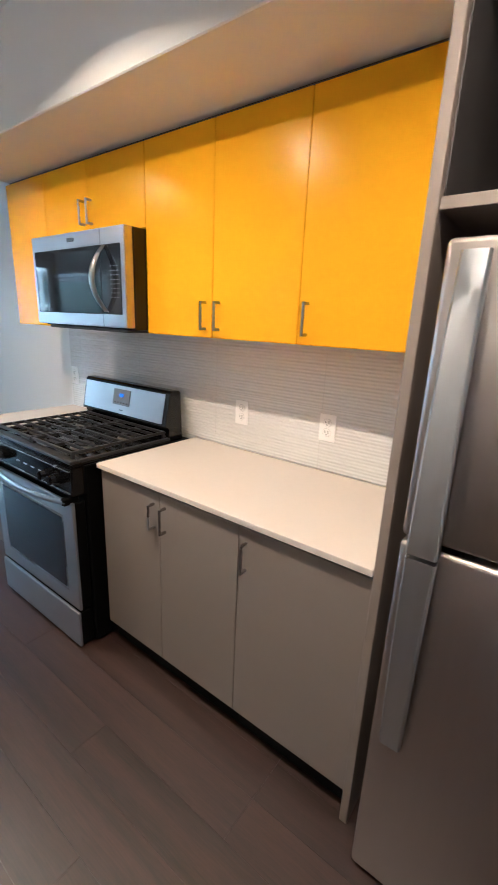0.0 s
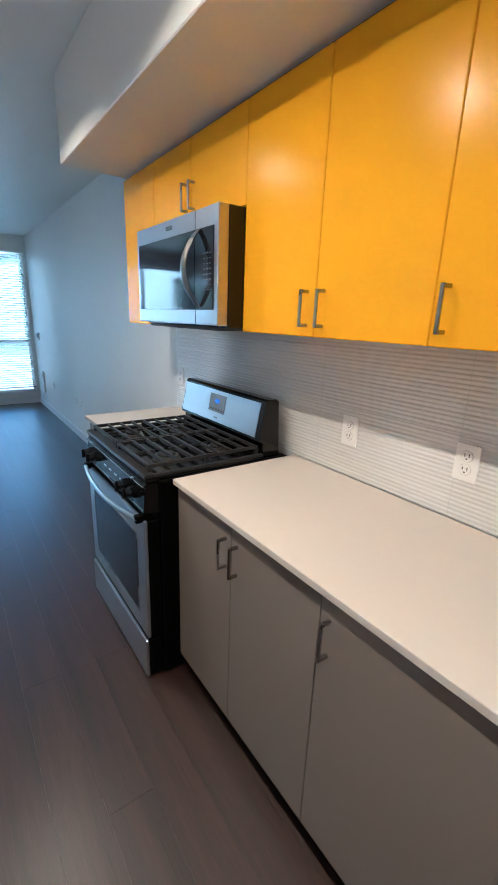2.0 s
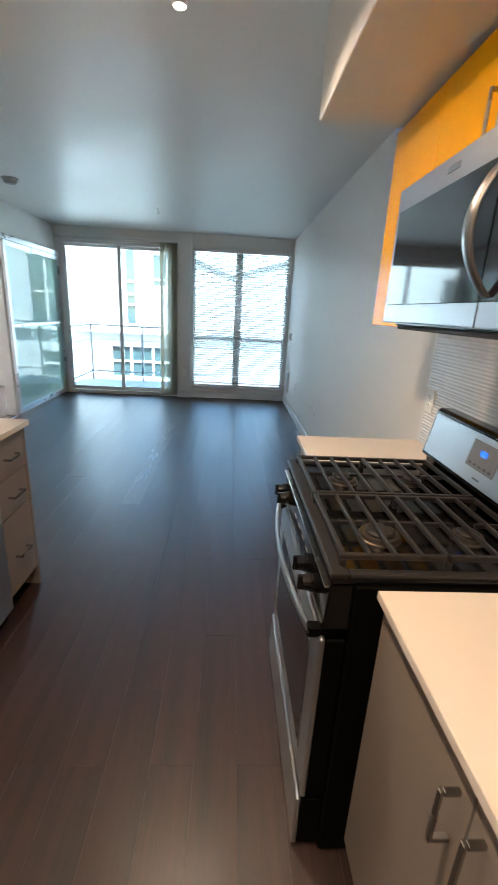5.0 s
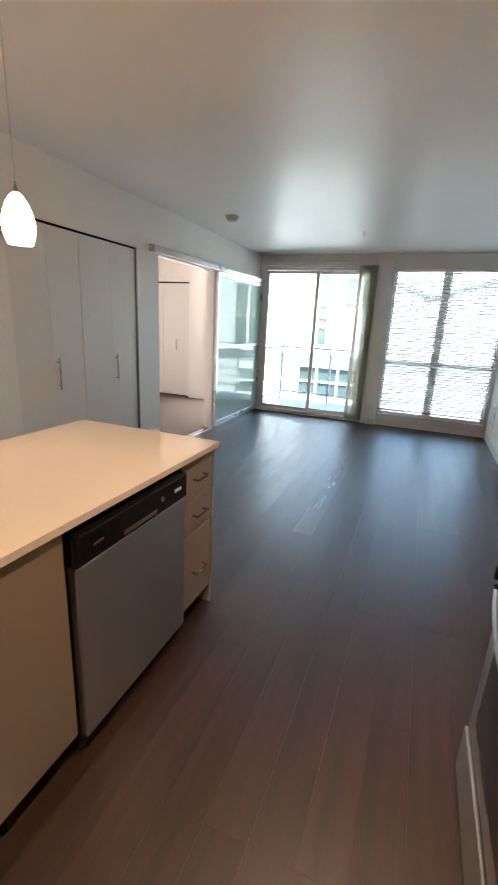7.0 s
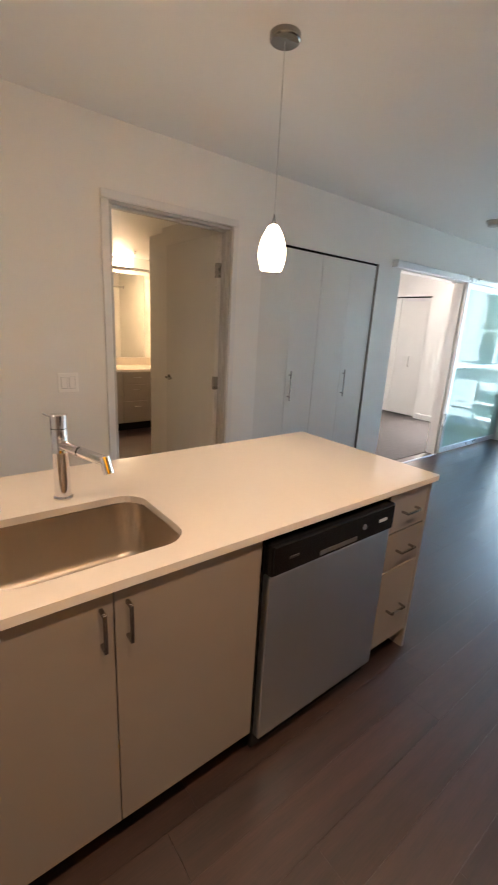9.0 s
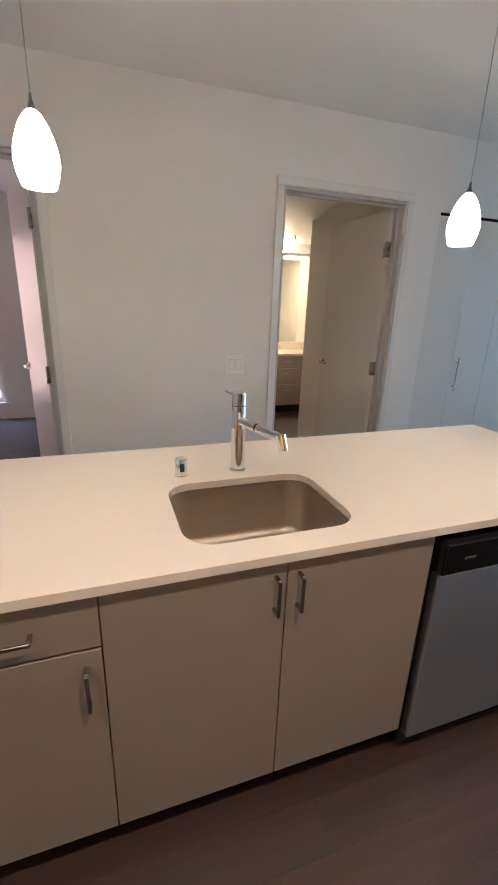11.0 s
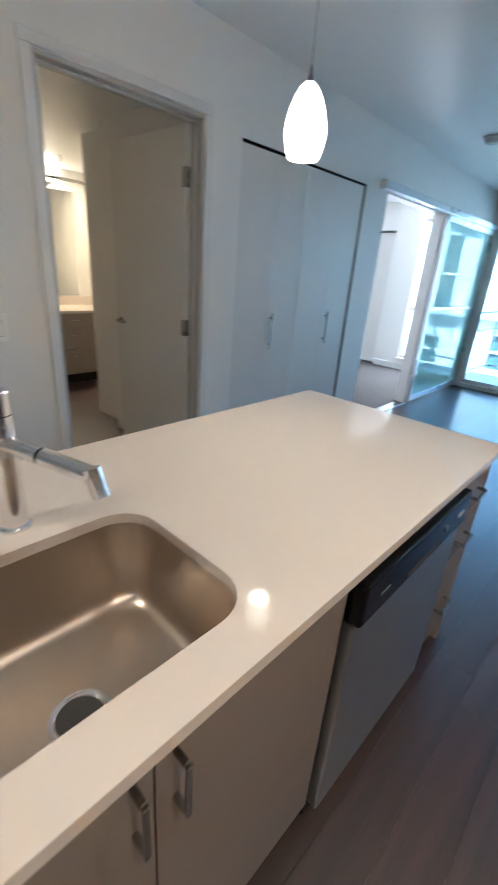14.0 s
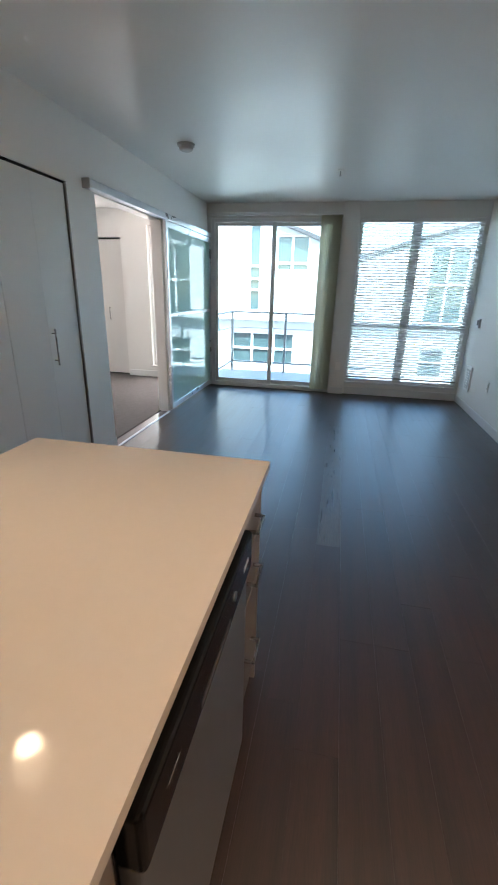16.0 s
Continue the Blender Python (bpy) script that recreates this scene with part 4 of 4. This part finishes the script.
# burners and grates
for x, y, r in ((-0.61, -0.545, 0.048), (-0.61, -0.30, 0.038), (-0.22, -0.545, 0.052), (-0.22, -0.30, 0.04)):
    burner = smooth(part("burner", lathe((x, y, 0.922), [(0.0, 0.0), (r * 1.12, 0.0), (r * 1.12, 0.004), (r * 1.02, 0.006), (r, 0.016), (0, 0.016)]), BRASS, gas_range, "metal burner ring"))
    smooth(part("burner_cap", lathe((x, y, 0.938), [(0, 0), (r * 0.74, 0.0), (r * 0.75, 0.006), (r * 0.66, 0.010), (0, 0.0105)]), IRON, burner, "black burner cap"))
for gx0, gx1 in ((rx0 + 0.03, -0.419), (-0.412, rx1 - 0.03)):
    grate = bmesh.new()
    y0, y1, zt, w = RF - 0.005, -0.18, 0.963, 0.0068
    for y in (y0, (y0 + y1) / 2, y1):
        box((gx0, y - w, zt - 0.014), (gx1, y + w, zt), 0.002, grate)
    for x in (gx0 + w, gx1 - w):
        box((x - w, y0, zt - 0.014), (x + w, y1, zt), 0.002, grate)
    for k in (1, 2, 3, 5, 6, 7):
        y = y0 + (y1 - y0) * k / 8
        box((gx0, y - 0.005, zt - 0.013), (gx1, y + 0.005, zt + 0.001), 0.002, grate)
    for y in (y0 + (y1 - y0) * 0.25, y0 + (y1 - y0) * 0.75):
        x = (gx0 + gx1) / 2
        for ya, yb in ((y - 0.115, y - 0.03), (y + 0.03, y + 0.115)):
            box((x - 0.0045, ya, zt - 0.015), (x + 0.0045, yb, zt - 0.002), 0.002, grate)
    for x in (gx0 + w, gx1 - w):
        for y in (y0, (y0 + y1) / 2, y1):
            box((x - 0.008, y - 0.008, 0.921), (x + 0.008, y + 0.008, zt - 0.012), 0.002, grate)
    part("grate", grate, IRON, gas_range, "cast-iron grate")

# microwave over the range
mx0, mx1, MF, mz0, mz1 = -0.755, -0.008, -0.43, 1.467, 1.882
micro = thing("microwave_oven", (-0.38, -0.2, 1.467), "stainless over-the-range microwave oven with curved handle", "microwave")
part("body", box((mx0, MF + 0.045, mz0), (mx1, -0.01, mz1), 0.003), BLACK, micro, "dark casing")
face = part("front", box((mx0, MF, mz0 + 0.008), (mx1, MF + 0.044, mz1), 0.004, segments=2), MICRO_STEEL, micro, "stainless front")
part("window", box((mx0 + 0.025, MF - 0.003, 1.53), (-0.175, MF + 0.004, 1.815), 0.002), OVEN_GLASS, micro, "dark reflective glass")
part("keypad", box((-0.172, MF - 0.003, 1.53), (-0.035, MF + 0.004, 1.815), 0.002), OVEN_GLASS, micro, "dark keypad panel")
part("seam", box((-0.1745, MF - 0.001, mz0 + 0.01), (-0.1725, MF + 0.004, mz1 - 0.002)), SLOT, micro)
for r in range(8):
    for c in range(3):
        part("button", box((-0.105 + 0.022 * c, MF - 0.0042, 1.60 + 0.018 * r), (-0.097 + 0.022 * c, MF - 0.0028, 1.603 + 0.018 * r)), PRINT, micro)
part("emblem", box((-0.43, MF - 0.002, 1.842), (-0.37, MF + 0.002, 1.858), 0.001), SATIN, micro)
grip = bmesh.new()
rings = []
for k in range(21):
    s = k / 20 * 2 - 1
    z = 1.675 + s * 0.135
    y = MF - 0.006 - 0.058 * (1 - s * s)
    wide = 0.012 + 0.006 * (1 - s * s)
    x = -0.140 - 0.012 * (1 - s * s)
    rings.append([grip.verts.new((x + wide * math.cos(q), y + 0.008 * math.sin(q), z)) for q in [2 * math.pi * j / 10 for j in range(10)]])
for a, b in zip(rings, rings[1:]):
    for j in range(10):
        grip.faces.new((a[j], a[(j + 1) % 10], b[(j + 1) % 10], b[j]))
grip.faces.new(rings[0])
grip.faces.new(rings[-1][::-1])
smooth(part("handle", grip, SATIN, micro, "bowed satin metal handle"))
part("vent_tray", box((mx0 + 0.06, MF + 0.03, mz0 - 0.012), (mx1 - 0.04, -0.05, mz0 + 0.001), 0.004), CHARCOAL, micro, "dark underside vent")

# ---- island ----
IF = -1.962
ITOP = 0.923
ix0, ix1, iy0, iy1 = -1.272, 1.07, -2.81, -1.938
hole = (-0.055, 0.451, -2.420, -2.028)


def rounded(x0, x1, y0, y1, r, n=7):
    pts = []
    for cx, cy, q in ((x1 - r, y1 - r, 0), (x0 + r, y1 - r, 90), (x0 + r, y0 + r, 180), (x1 - r, y0 + r, 270)):
        pts += [(cx + r * math.cos(radians(q + 90 * k / n)), cy + r * math.sin(radians(q + 90 * k / n))) for k in range(n + 1)]
    return pts


slab = bmesh.new()
loops = []
for z in (ITOP - 0.025, ITOP):
    outer = [slab.verts.new((x, y, z)) for x, y in rounded(ix0, ix1, iy0, iy1, 0.006, 2)]
    inner = [slab.verts.new((x, y, z)) for x, y in rounded(*hole, 0.085)]
    rim = []
    for ring in (outer, inner):
        rim += [slab.edges.new((ring[k], ring[(k + 1) % len(ring)])) for k in range(len(ring))]
    bmesh.ops.triangle_fill(slab, edges=rim, use_beauty=True)
    loops.append((outer, inner))
for which in (0, 1):
    a, b = loops[0][which], loops[1][which]
    for k in range(len(a)):
        slab.faces.new((a[k], a[(k + 1) % len(a)], b[(k + 1) % len(b)], b[k]))
solo("island_countertop", slab, QUARTZ, "white quartz island worktop with a sink cut-out", "countertop")

sink = thing("kitchen_sink", (0.195, -2.215, 0.68), "undermounted single-bowl stainless steel sink", "sink")
bowl = bmesh.new()
rings = []
for inset, z, r in ((-0.012, 0.8965, 0.095), (-0.004, 0.894, 0.088), (-0.002, 0.86, 0.086), (0.006, 0.72, 0.08), (0.018, 0.697, 0.075), (0.04, 0.686, 0.07), (0.13, 0.682, 0.05)):
    rings.append([bowl.verts.new((x, y, z)) for x, y in rounded(hole[0] + inset, hole[1] - inset, hole[2] + inset, hole[3] - inset, r)])
for a, b in zip(rings, rings[1:]):
    for k in range(len(a)):
        bowl.faces.new((a[k], a[(k + 1) % len(a)], b[(k + 1) % len(b)], b[k]))
bowl.faces.new(rings[-1])
smooth(part("bowl", bowl, SINK, sink), 60)
drain = smooth(part("drain", lathe((0.2, -2.20, 0.6825), [(0.056, 0), (0.054, 0.003), (0.046, 0.003), (0.043, 0.0012), (0.043, 0.001)]), CHROME, sink, "steel drain ring"))
# flat dark disc painted as the shade in the drain hole
part("drain_hole_shade", rod((0.2, -2.20, 0.6826), (0.2, -2.20, 0.6836), 0.043, sides=24), SLOT, drain, "dark disc painted as the shaded drain opening")

tap = thing("kitchen_faucet", (0.17, -2.5, ITOP), "polished chrome single-lever pull-out faucet", "faucet")
tx, ty = 0.173, -2.50
smooth(part("body", lathe((tx, ty, ITOP), [(0, 0), (0.031, 0), (0.031, 0.006), (0.026, 0.012), (0.0255, 0.16), (0.0265, 0.162), (0.0265, 0.165), (0.0255, 0.167), (0.0255, 0.243)]), CHROME, tap))
smooth(part("cap", lathe((tx, ty, ITOP + 0.245), [(0, 0), (0.0255, 0), (0.0255, 0.043), (0.024, 0.045), (0, 0.045)]), CHROME, tap))
part("lever", rod((tx, ty, ITOP + 0.270), (tx + 0.03, ty - 0.065, ITOP + 0.283), 0.0035, sides=8), CHROME, tap, "thin lever pin")
s0, s1 = Vector((tx, ty, ITOP + 0.190)), Vector((0.093, -2.268, 1.102))
way = s1 - s0
arm = smooth(part("spout", rod(s0, s0 + way * 0.42, 0.0165, sides=20), CHROME, tap))
part("collar", rod(s0 + way * 0.42, s0 + way * 0.45, 0.0155, sides=20), BLACK, arm, "black ring")
nose = rod(s0 + way * 0.45, s0 + way * 0.95, 0.0165, sides=20)
tip = s0 + way * 0.93
rod(tip + Vector((0.002, -0.006, 0.013)), tip + Vector((-0.004, 0.012, -0.036)), 0.0165, nose, sides=20, r2=0.0155)
smooth(part("spray_head", nose, CHROME, tap))
gap_cap = smooth(part("body", lathe((0.382, -2.498, ITOP), [(0, 0), (0.023, 0), (0.023, 0.003), (0.0215, 0.004), (0.0215, 0.06), (0.019, 0.064), (0, 0.064)]), CHROME,
                      thing("air_gap", (0.382, -2.498, ITOP), "small chrome air-gap cap on the worktop", "air gap")))
part("vent", box((0.374, -2.479, 0.943), (0.390, -2.474, 0.973), 0.002), SLOT, gap_cap, "dark vent slot")


def island_unit(name, x0, x1, fronts, label, body_z=0.890):
    unit = thing(name, ((x0 + x1) / 2, -2.2, 0), label, "base cabinet", "taupe island cabinets")
    part("body", box((x0 + 0.001, -2.54, 0.11), (x1 - 0.001, IF - 0.021, body_z), 0.001), TAUPE, unit)
    part("toe_kick", box((x0 + 0.001, -2.52, 0), (x1 - 0.001, IF - 0.085, 0.1095)), DARK, unit, "black recessed toe kick")
    for a, b, z0, z1, h, along in fronts:
        cabinet_door(unit, a, b, z0, z1, IF, TAUPE, h, out=1, along=along)
    return unit


V, U = (0, 0, 1), (1, 0, 0)
island_unit("drawer_cabinet", 0.665, 1.045, [(0.665, 1.045, 0.742, 0.890, (0.857, 0.812), U), (0.665, 1.045, 0.115, 0.738, (0.703, 0.64), V)],
            "taupe island cabinet with drawer over door")
island_unit("sink_cabinet", -0.268, 0.665, [(0.203, 0.665, 0.115, 0.890, (0.236, 0.795), V), (-0.268, 0.203, 0.115, 0.890, (0.17, 0.795), V)],
            "double-door taupe sink cabinet in the island", 0.66)
island_unit("drawer_cabinet", -1.238, -0.945, [(-1.238, -0.945, 0.70, 0.890, (-1.095, 0.79), U), (-1.238, -0.945, 0.515, 0.697, (-1.095, 0.605), U),
                                               (-1.238, -0.945, 0.115, 0.512, (-1.095, 0.295), U)], "three-drawer taupe island cabinet")
for x0, x1 in ((-1.258, -1.2385), (1.0455, 1.07 - 0.002)):
    solo("island_end_panel", box((x0, -2.56, 0), (x1, IF + 0.001, 0.896), 0.0015), TAUPE, "taupe end panel of the island reaching the floor", "panel")
solo("island_back_panel", box((-1.2385, -2.56, 0), (1.0455, -2.5405, 0.896), 0.0015), TAUPE, "taupe back panel of the island", "panel")

washer = thing("dishwasher", (-0.605, -2.2, 0), "stainless dishwasher with black control strip in the island", "dishwasher")
wx0, wx1 = -0.938, -0.277
part("tub", box((wx0 + 0.005, -2.53, 0.02), (wx1 - 0.005, IF - 0.012, 0.872), 0.003), BLACK, washer)
part("door", box((wx0 + 0.004, IF - 0.012, 0.09), (wx1 - 0.010, IF + 0.022, 0.752), 0.006, segments=2), STEEL, washer, "brushed stainless door")
strip = part("control_strip", box((wx0 + 0.004, IF - 0.012, 0.757), (wx1 - 0.004, IF + 0.034, 0.870), 0.010, segments=3), BLACK, washer, "black control strip")
part("handle_recess", box((-0.70, IF + 0.0335, 0.772), (-0.50, IF + 0.0365, 0.79), 0.003), CHARCOAL, strip, "recessed grip")
part("emblem", box((-0.40, IF + 0.0335, 0.805), (-0.355, IF + 0.0355, 0.815), 0.001), SATIN, strip)
part("display", box((-0.88, IF + 0.0335, 0.808), (-0.83, IF + 0.0355, 0.822), 0.001), FRAME_GREY, strip, "pale button field")
part("dial", rod((-0.74, IF + 0.033, 0.815), (-0.74, IF + 0.037, 0.815), 0.011), SATIN, strip)
part("toe_plate", box((wx0 + 0.004, IF - 0.05, 0.005), (wx1 - 0.004, IF - 0.04, 0.085)), DARK, washer)

# ---- ceiling things ----
for sx in SPOTS:
    spot = thing("ceiling_spotlight", (sx, SPOT_Y, CEIL), "lit white cylinder spotlight hanging from the ceiling", "spotlight", "kitchen ceiling spotlights")
    smooth(part("canopy", lathe((sx, SPOT_Y, CEIL), [(0.0, -0.02), (0.05, -0.02), (0.055, -0.016), (0.055, 0.0)]), TRIM, spot))
    part("stem", rod((sx, SPOT_Y, SPOT_Z + 0.12), (sx, SPOT_Y, CEIL - 0.015), 0.008, sides=12), TRIM, spot)
    smooth(part("can", lathe((sx, SPOT_Y, SPOT_Z), [(0.018, 0.004), (0.018, 0.0), (0.021, 0.0), (0.024, 0.004), (0.026, 0.118), (0.022, 0.124), (0.0, 0.124)]), TRIM, spot))
    part("lens", rod((sx, SPOT_Y, SPOT_Z), (sx, SPOT_Y, SPOT_Z + 0.004), 0.0175, sides=28), LENS, spot, "glowing lens")

for px, py, pz in PENDANTS:
    drop = pz - 1.755
    pendant = thing("pendant_lamp", (px, py, CEIL), "lit pendant lamp with opal glass shade over the island", "pendant lamp", "island pendant lamps")
    smooth(part("canopy", lathe((px, py, CEIL), [(0.0, -0.024), (0.055, -0.024), (0.060, -0.02), (0.060, 0.0)]), SATIN, pendant, "brushed nickel ceiling canopy"))
    part("cable", rod((px, py, 1.98 + drop), (px, py, CEIL - 0.02), 0.0016, sides=8), PALE_GREY, pendant)
    smooth(part("socket", lathe((px, py, 1.925 + drop), [(0, 0.052), (0.003, 0.052), (0.005, 0.034), (0.009, 0.022), (0.012, 0.012), (0, 0.012)]), SATIN, pendant, "nickel socket cap"))
    shade = lathe((px, py, 1.755 + drop), [(0.0, 0.181), (0.019, 0.170), (0.034, 0.147), (0.046, 0.118), (0.0535, 0.088), (0.056, 0.06), (0.051, 0.032), (0.041, 0.004),
                                           (0.043, 0.0), (0.046, 0.004), (0.055, 0.032), (0.060, 0.062), (0.0575, 0.09), (0.050, 0.12), (0.038, 0.150), (0.023, 0.174), (0.010, 0.185), (0.0, 0.187)], sides=40)
    smooth(part("shade", shade, SHADE, pendant, "glowing white opal glass shade"), 70)
    smooth(part("bulb", lathe((px, py, 1.785 + drop), [(0, 0), (0.018, 0.005), (0.029, 0.025), (0.024, 0.05), (0.013, 0.075), (0.013, 0.135), (0, 0.135)]), BULB, pendant, "lit bulb"))

detector = thing("smoke_detector", (-3.99, -3.17, CEIL), "white round smoke detector, greyed for its shaded underside", "smoke detector")
# pale grey instead of white: the underside's shade is in the colour
smooth(part("base", lathe((-3.99, -3.17, CEIL), [(0.0, -0.016), (0.074, -0.016), (0.076, 0.0)]), PALE_GREY, detector))
smooth(part("cover", lathe((-3.99, -3.17, CEIL), [(0.0, -0.05), (0.045, -0.05), (0.058, -0.04), (0.062, -0.016)]), PALE_GREY, detector))
sprinkler = thing("sprinkler_head", (-4.93, -1.89, CEIL), "small white ceiling sprinkler head", "sprinkler")
smooth(part("escutcheon", lathe((-4.93, -1.89, CEIL), [(0, -0.008), (0.028, -0.008), (0.034, 0.0)]), PLASTIC, sprinkler))
part("nozzle", rod((-4.93, -1.89, CEIL - 0.05), (-4.93, -1.89, CEIL - 0.006), 0.006, sides=12), PALE_GREY, sprinkler)
part("deflector", rod((-4.93, -1.89, CEIL - 0.053), (-4.93, -1.89, CEIL - 0.05), 0.014, sides=16), PALE_GREY, sprinkler)

# ---- bathroom ----
bath_sprinkler = thing("sprinkler_head", (-1.828, -6.52, 2.36), "small sprinkler head on the bathroom ceiling", "sprinkler")
smooth(part("escutcheon", lathe((-1.828, -6.52, 2.36), [(0, -0.008), (0.028, -0.008), (0.034, 0.0)]), PLASTIC, bath_sprinkler))
part("nozzle", rod((-1.828, -6.52, 2.31), (-1.828, -6.52, 2.354), 0.008, sides=12), SATIN, bath_sprinkler)
vanity = thing("bathroom_vanity", (-1.65, -6.9, 0), "brown bathroom vanity with drawers", "vanity")
part("body", box((-2.45, -7.19, 0.12), (-0.9, -6.63, 0.83), 0.002), TAUPE, vanity)
part("toe_kick", box((-2.45, -7.19, 0), (-0.9, -6.70, 0.1195)), DARK, vanity)
for x0, x1 in ((-2.05, -1.66),):
    for z0, z1 in ((0.66, 0.825), (0.43, 0.655), (0.125, 0.425)):
        cabinet_door(vanity, x0, x1, z0, z1, -6.61, TAUPE, ((x0 + x1) / 2, z1 - 0.07), out=1, along=U)
cabinet_door(vanity, -1.655, -1.2, 0.125, 0.825, -6.61, TAUPE, (-1.25, 0.7), out=1)
part("top", box((-2.49, -7.19, 0.832), (-0.88, -6.59, 0.865), 0.003), QUARTZ, vanity, "white vanity top")
part("upstand", box((-2.49, -7.199, 0.8655), (-0.88, -7.18, 0.97), 0.002), QUARTZ, vanity, "white upstand")
looking_glass = thing("bathroom_mirror", (-1.6, -7.19, 0.98), "frameless wall mirror above the vanity", "mirror")
part("glass", box((-2.237, -7.198, 0.98), (-0.9, -7.190, 2.14)), MIRROR, looking_glass)
bath_light = thing("vanity_light", (-1.827, -7.15, 2.22), "lit wall lamp above the bathroom mirror", "wall lamp")
part("plate", box((-2.0, -7.199, 2.19), (-1.655, -7.17, 2.28), 0.004), SATIN, bath_light)
part("shade", box((-2.02, -7.169, 2.205), (-1.635, -7.085, 2.265), 0.02, segments=4), SHADE, bath_light, "glowing glass bar shade")
shower_rod = thing("shower_rod", (-1.1, -5.75, 2.05), "chrome shower curtain rod across the bathroom", "shower rod")
part("rod", rod((-2.49, -5.78, 2.05), (0.29, -5.78, 2.05), 0.0125, sides=14), CHROME, shower_rod)
for x0, x1 in ((-2.5, -2.485), (0.285, 0.3)):
    part("flange", rod((x0, -5.78, 2.05), (x1, -5.78, 2.05), 0.03, sides=18), CHROME, shower_rod)

# ---- floor planks, laid along the room ----
floor = setting("floor", box((WEST - 0.02, SOUTH - 0.10, -0.0072), (EAST, 0.0, -0.006)), JOINT, "dark oak plank floor with fine joints", "floor")
PLANK_W = 0.1475


def plank_mesh(length, wood):
    bm = bmesh.new()
    w, e, t = PLANK_W - 0.0004, 0.00035, 0.006
    low = [bm.verts.new(p) for p in ((0, 0, -t), (length, 0, -t), (length, w, -t), (0, w, -t))]
    mid = [bm.verts.new(p) for p in ((0, 0, -e), (length, 0, -e), (length, w, -e), (0, w, -e))]
    top = [bm.verts.new(p) for p in ((e, e, 0), (length - e, e, 0), (length - e, w - e, 0), (e, w - e, 0))]
    for a, b in ((low, mid), (mid, top)):
        for k in range(4):
            bm.faces.new((a[k], a[(k + 1) % 4], b[(k + 1) % 4], b[k]))
    bm.faces.new(top)
    mesh = bpy.data.meshes.new("plank")
    bm.to_mesh(mesh)
    bm.free()
    mesh.materials.append(wood)
    return mesh


made_planks = {}
rows_of_planks = int(math.ceil((0.0 - (SOUTH - 0.10)) / PLANK_W))
lay = random.Random(7)
for row in range(rows_of_planks):
    y = -0.004 - PLANK_W * (row + 1)
    x = {11: -7.25, 13: -7.53}.get(row, WEST - 0.02 - lay.choice((0.0, 0.3, 0.6, 0.9)))
    while x < EAST - 0.02:
        length = 1.25
        a, b = max(x, WEST - 0.02), min(x + length, EAST - 0.005)
        if b - a > 0.05:
            worn = row == 11 and -4.8 < a < -2.5
            key = (round(b - a, 3), worn)
            if key not in made_planks:
                made_planks[key] = plank_mesh(key[0] - 0.0006, WORN_WOOD if worn else WOOD)
            plank = new("plank", made_planks[key])
            plank.parent = floor
            plank.location = (a, y, 0.0)
        x += length
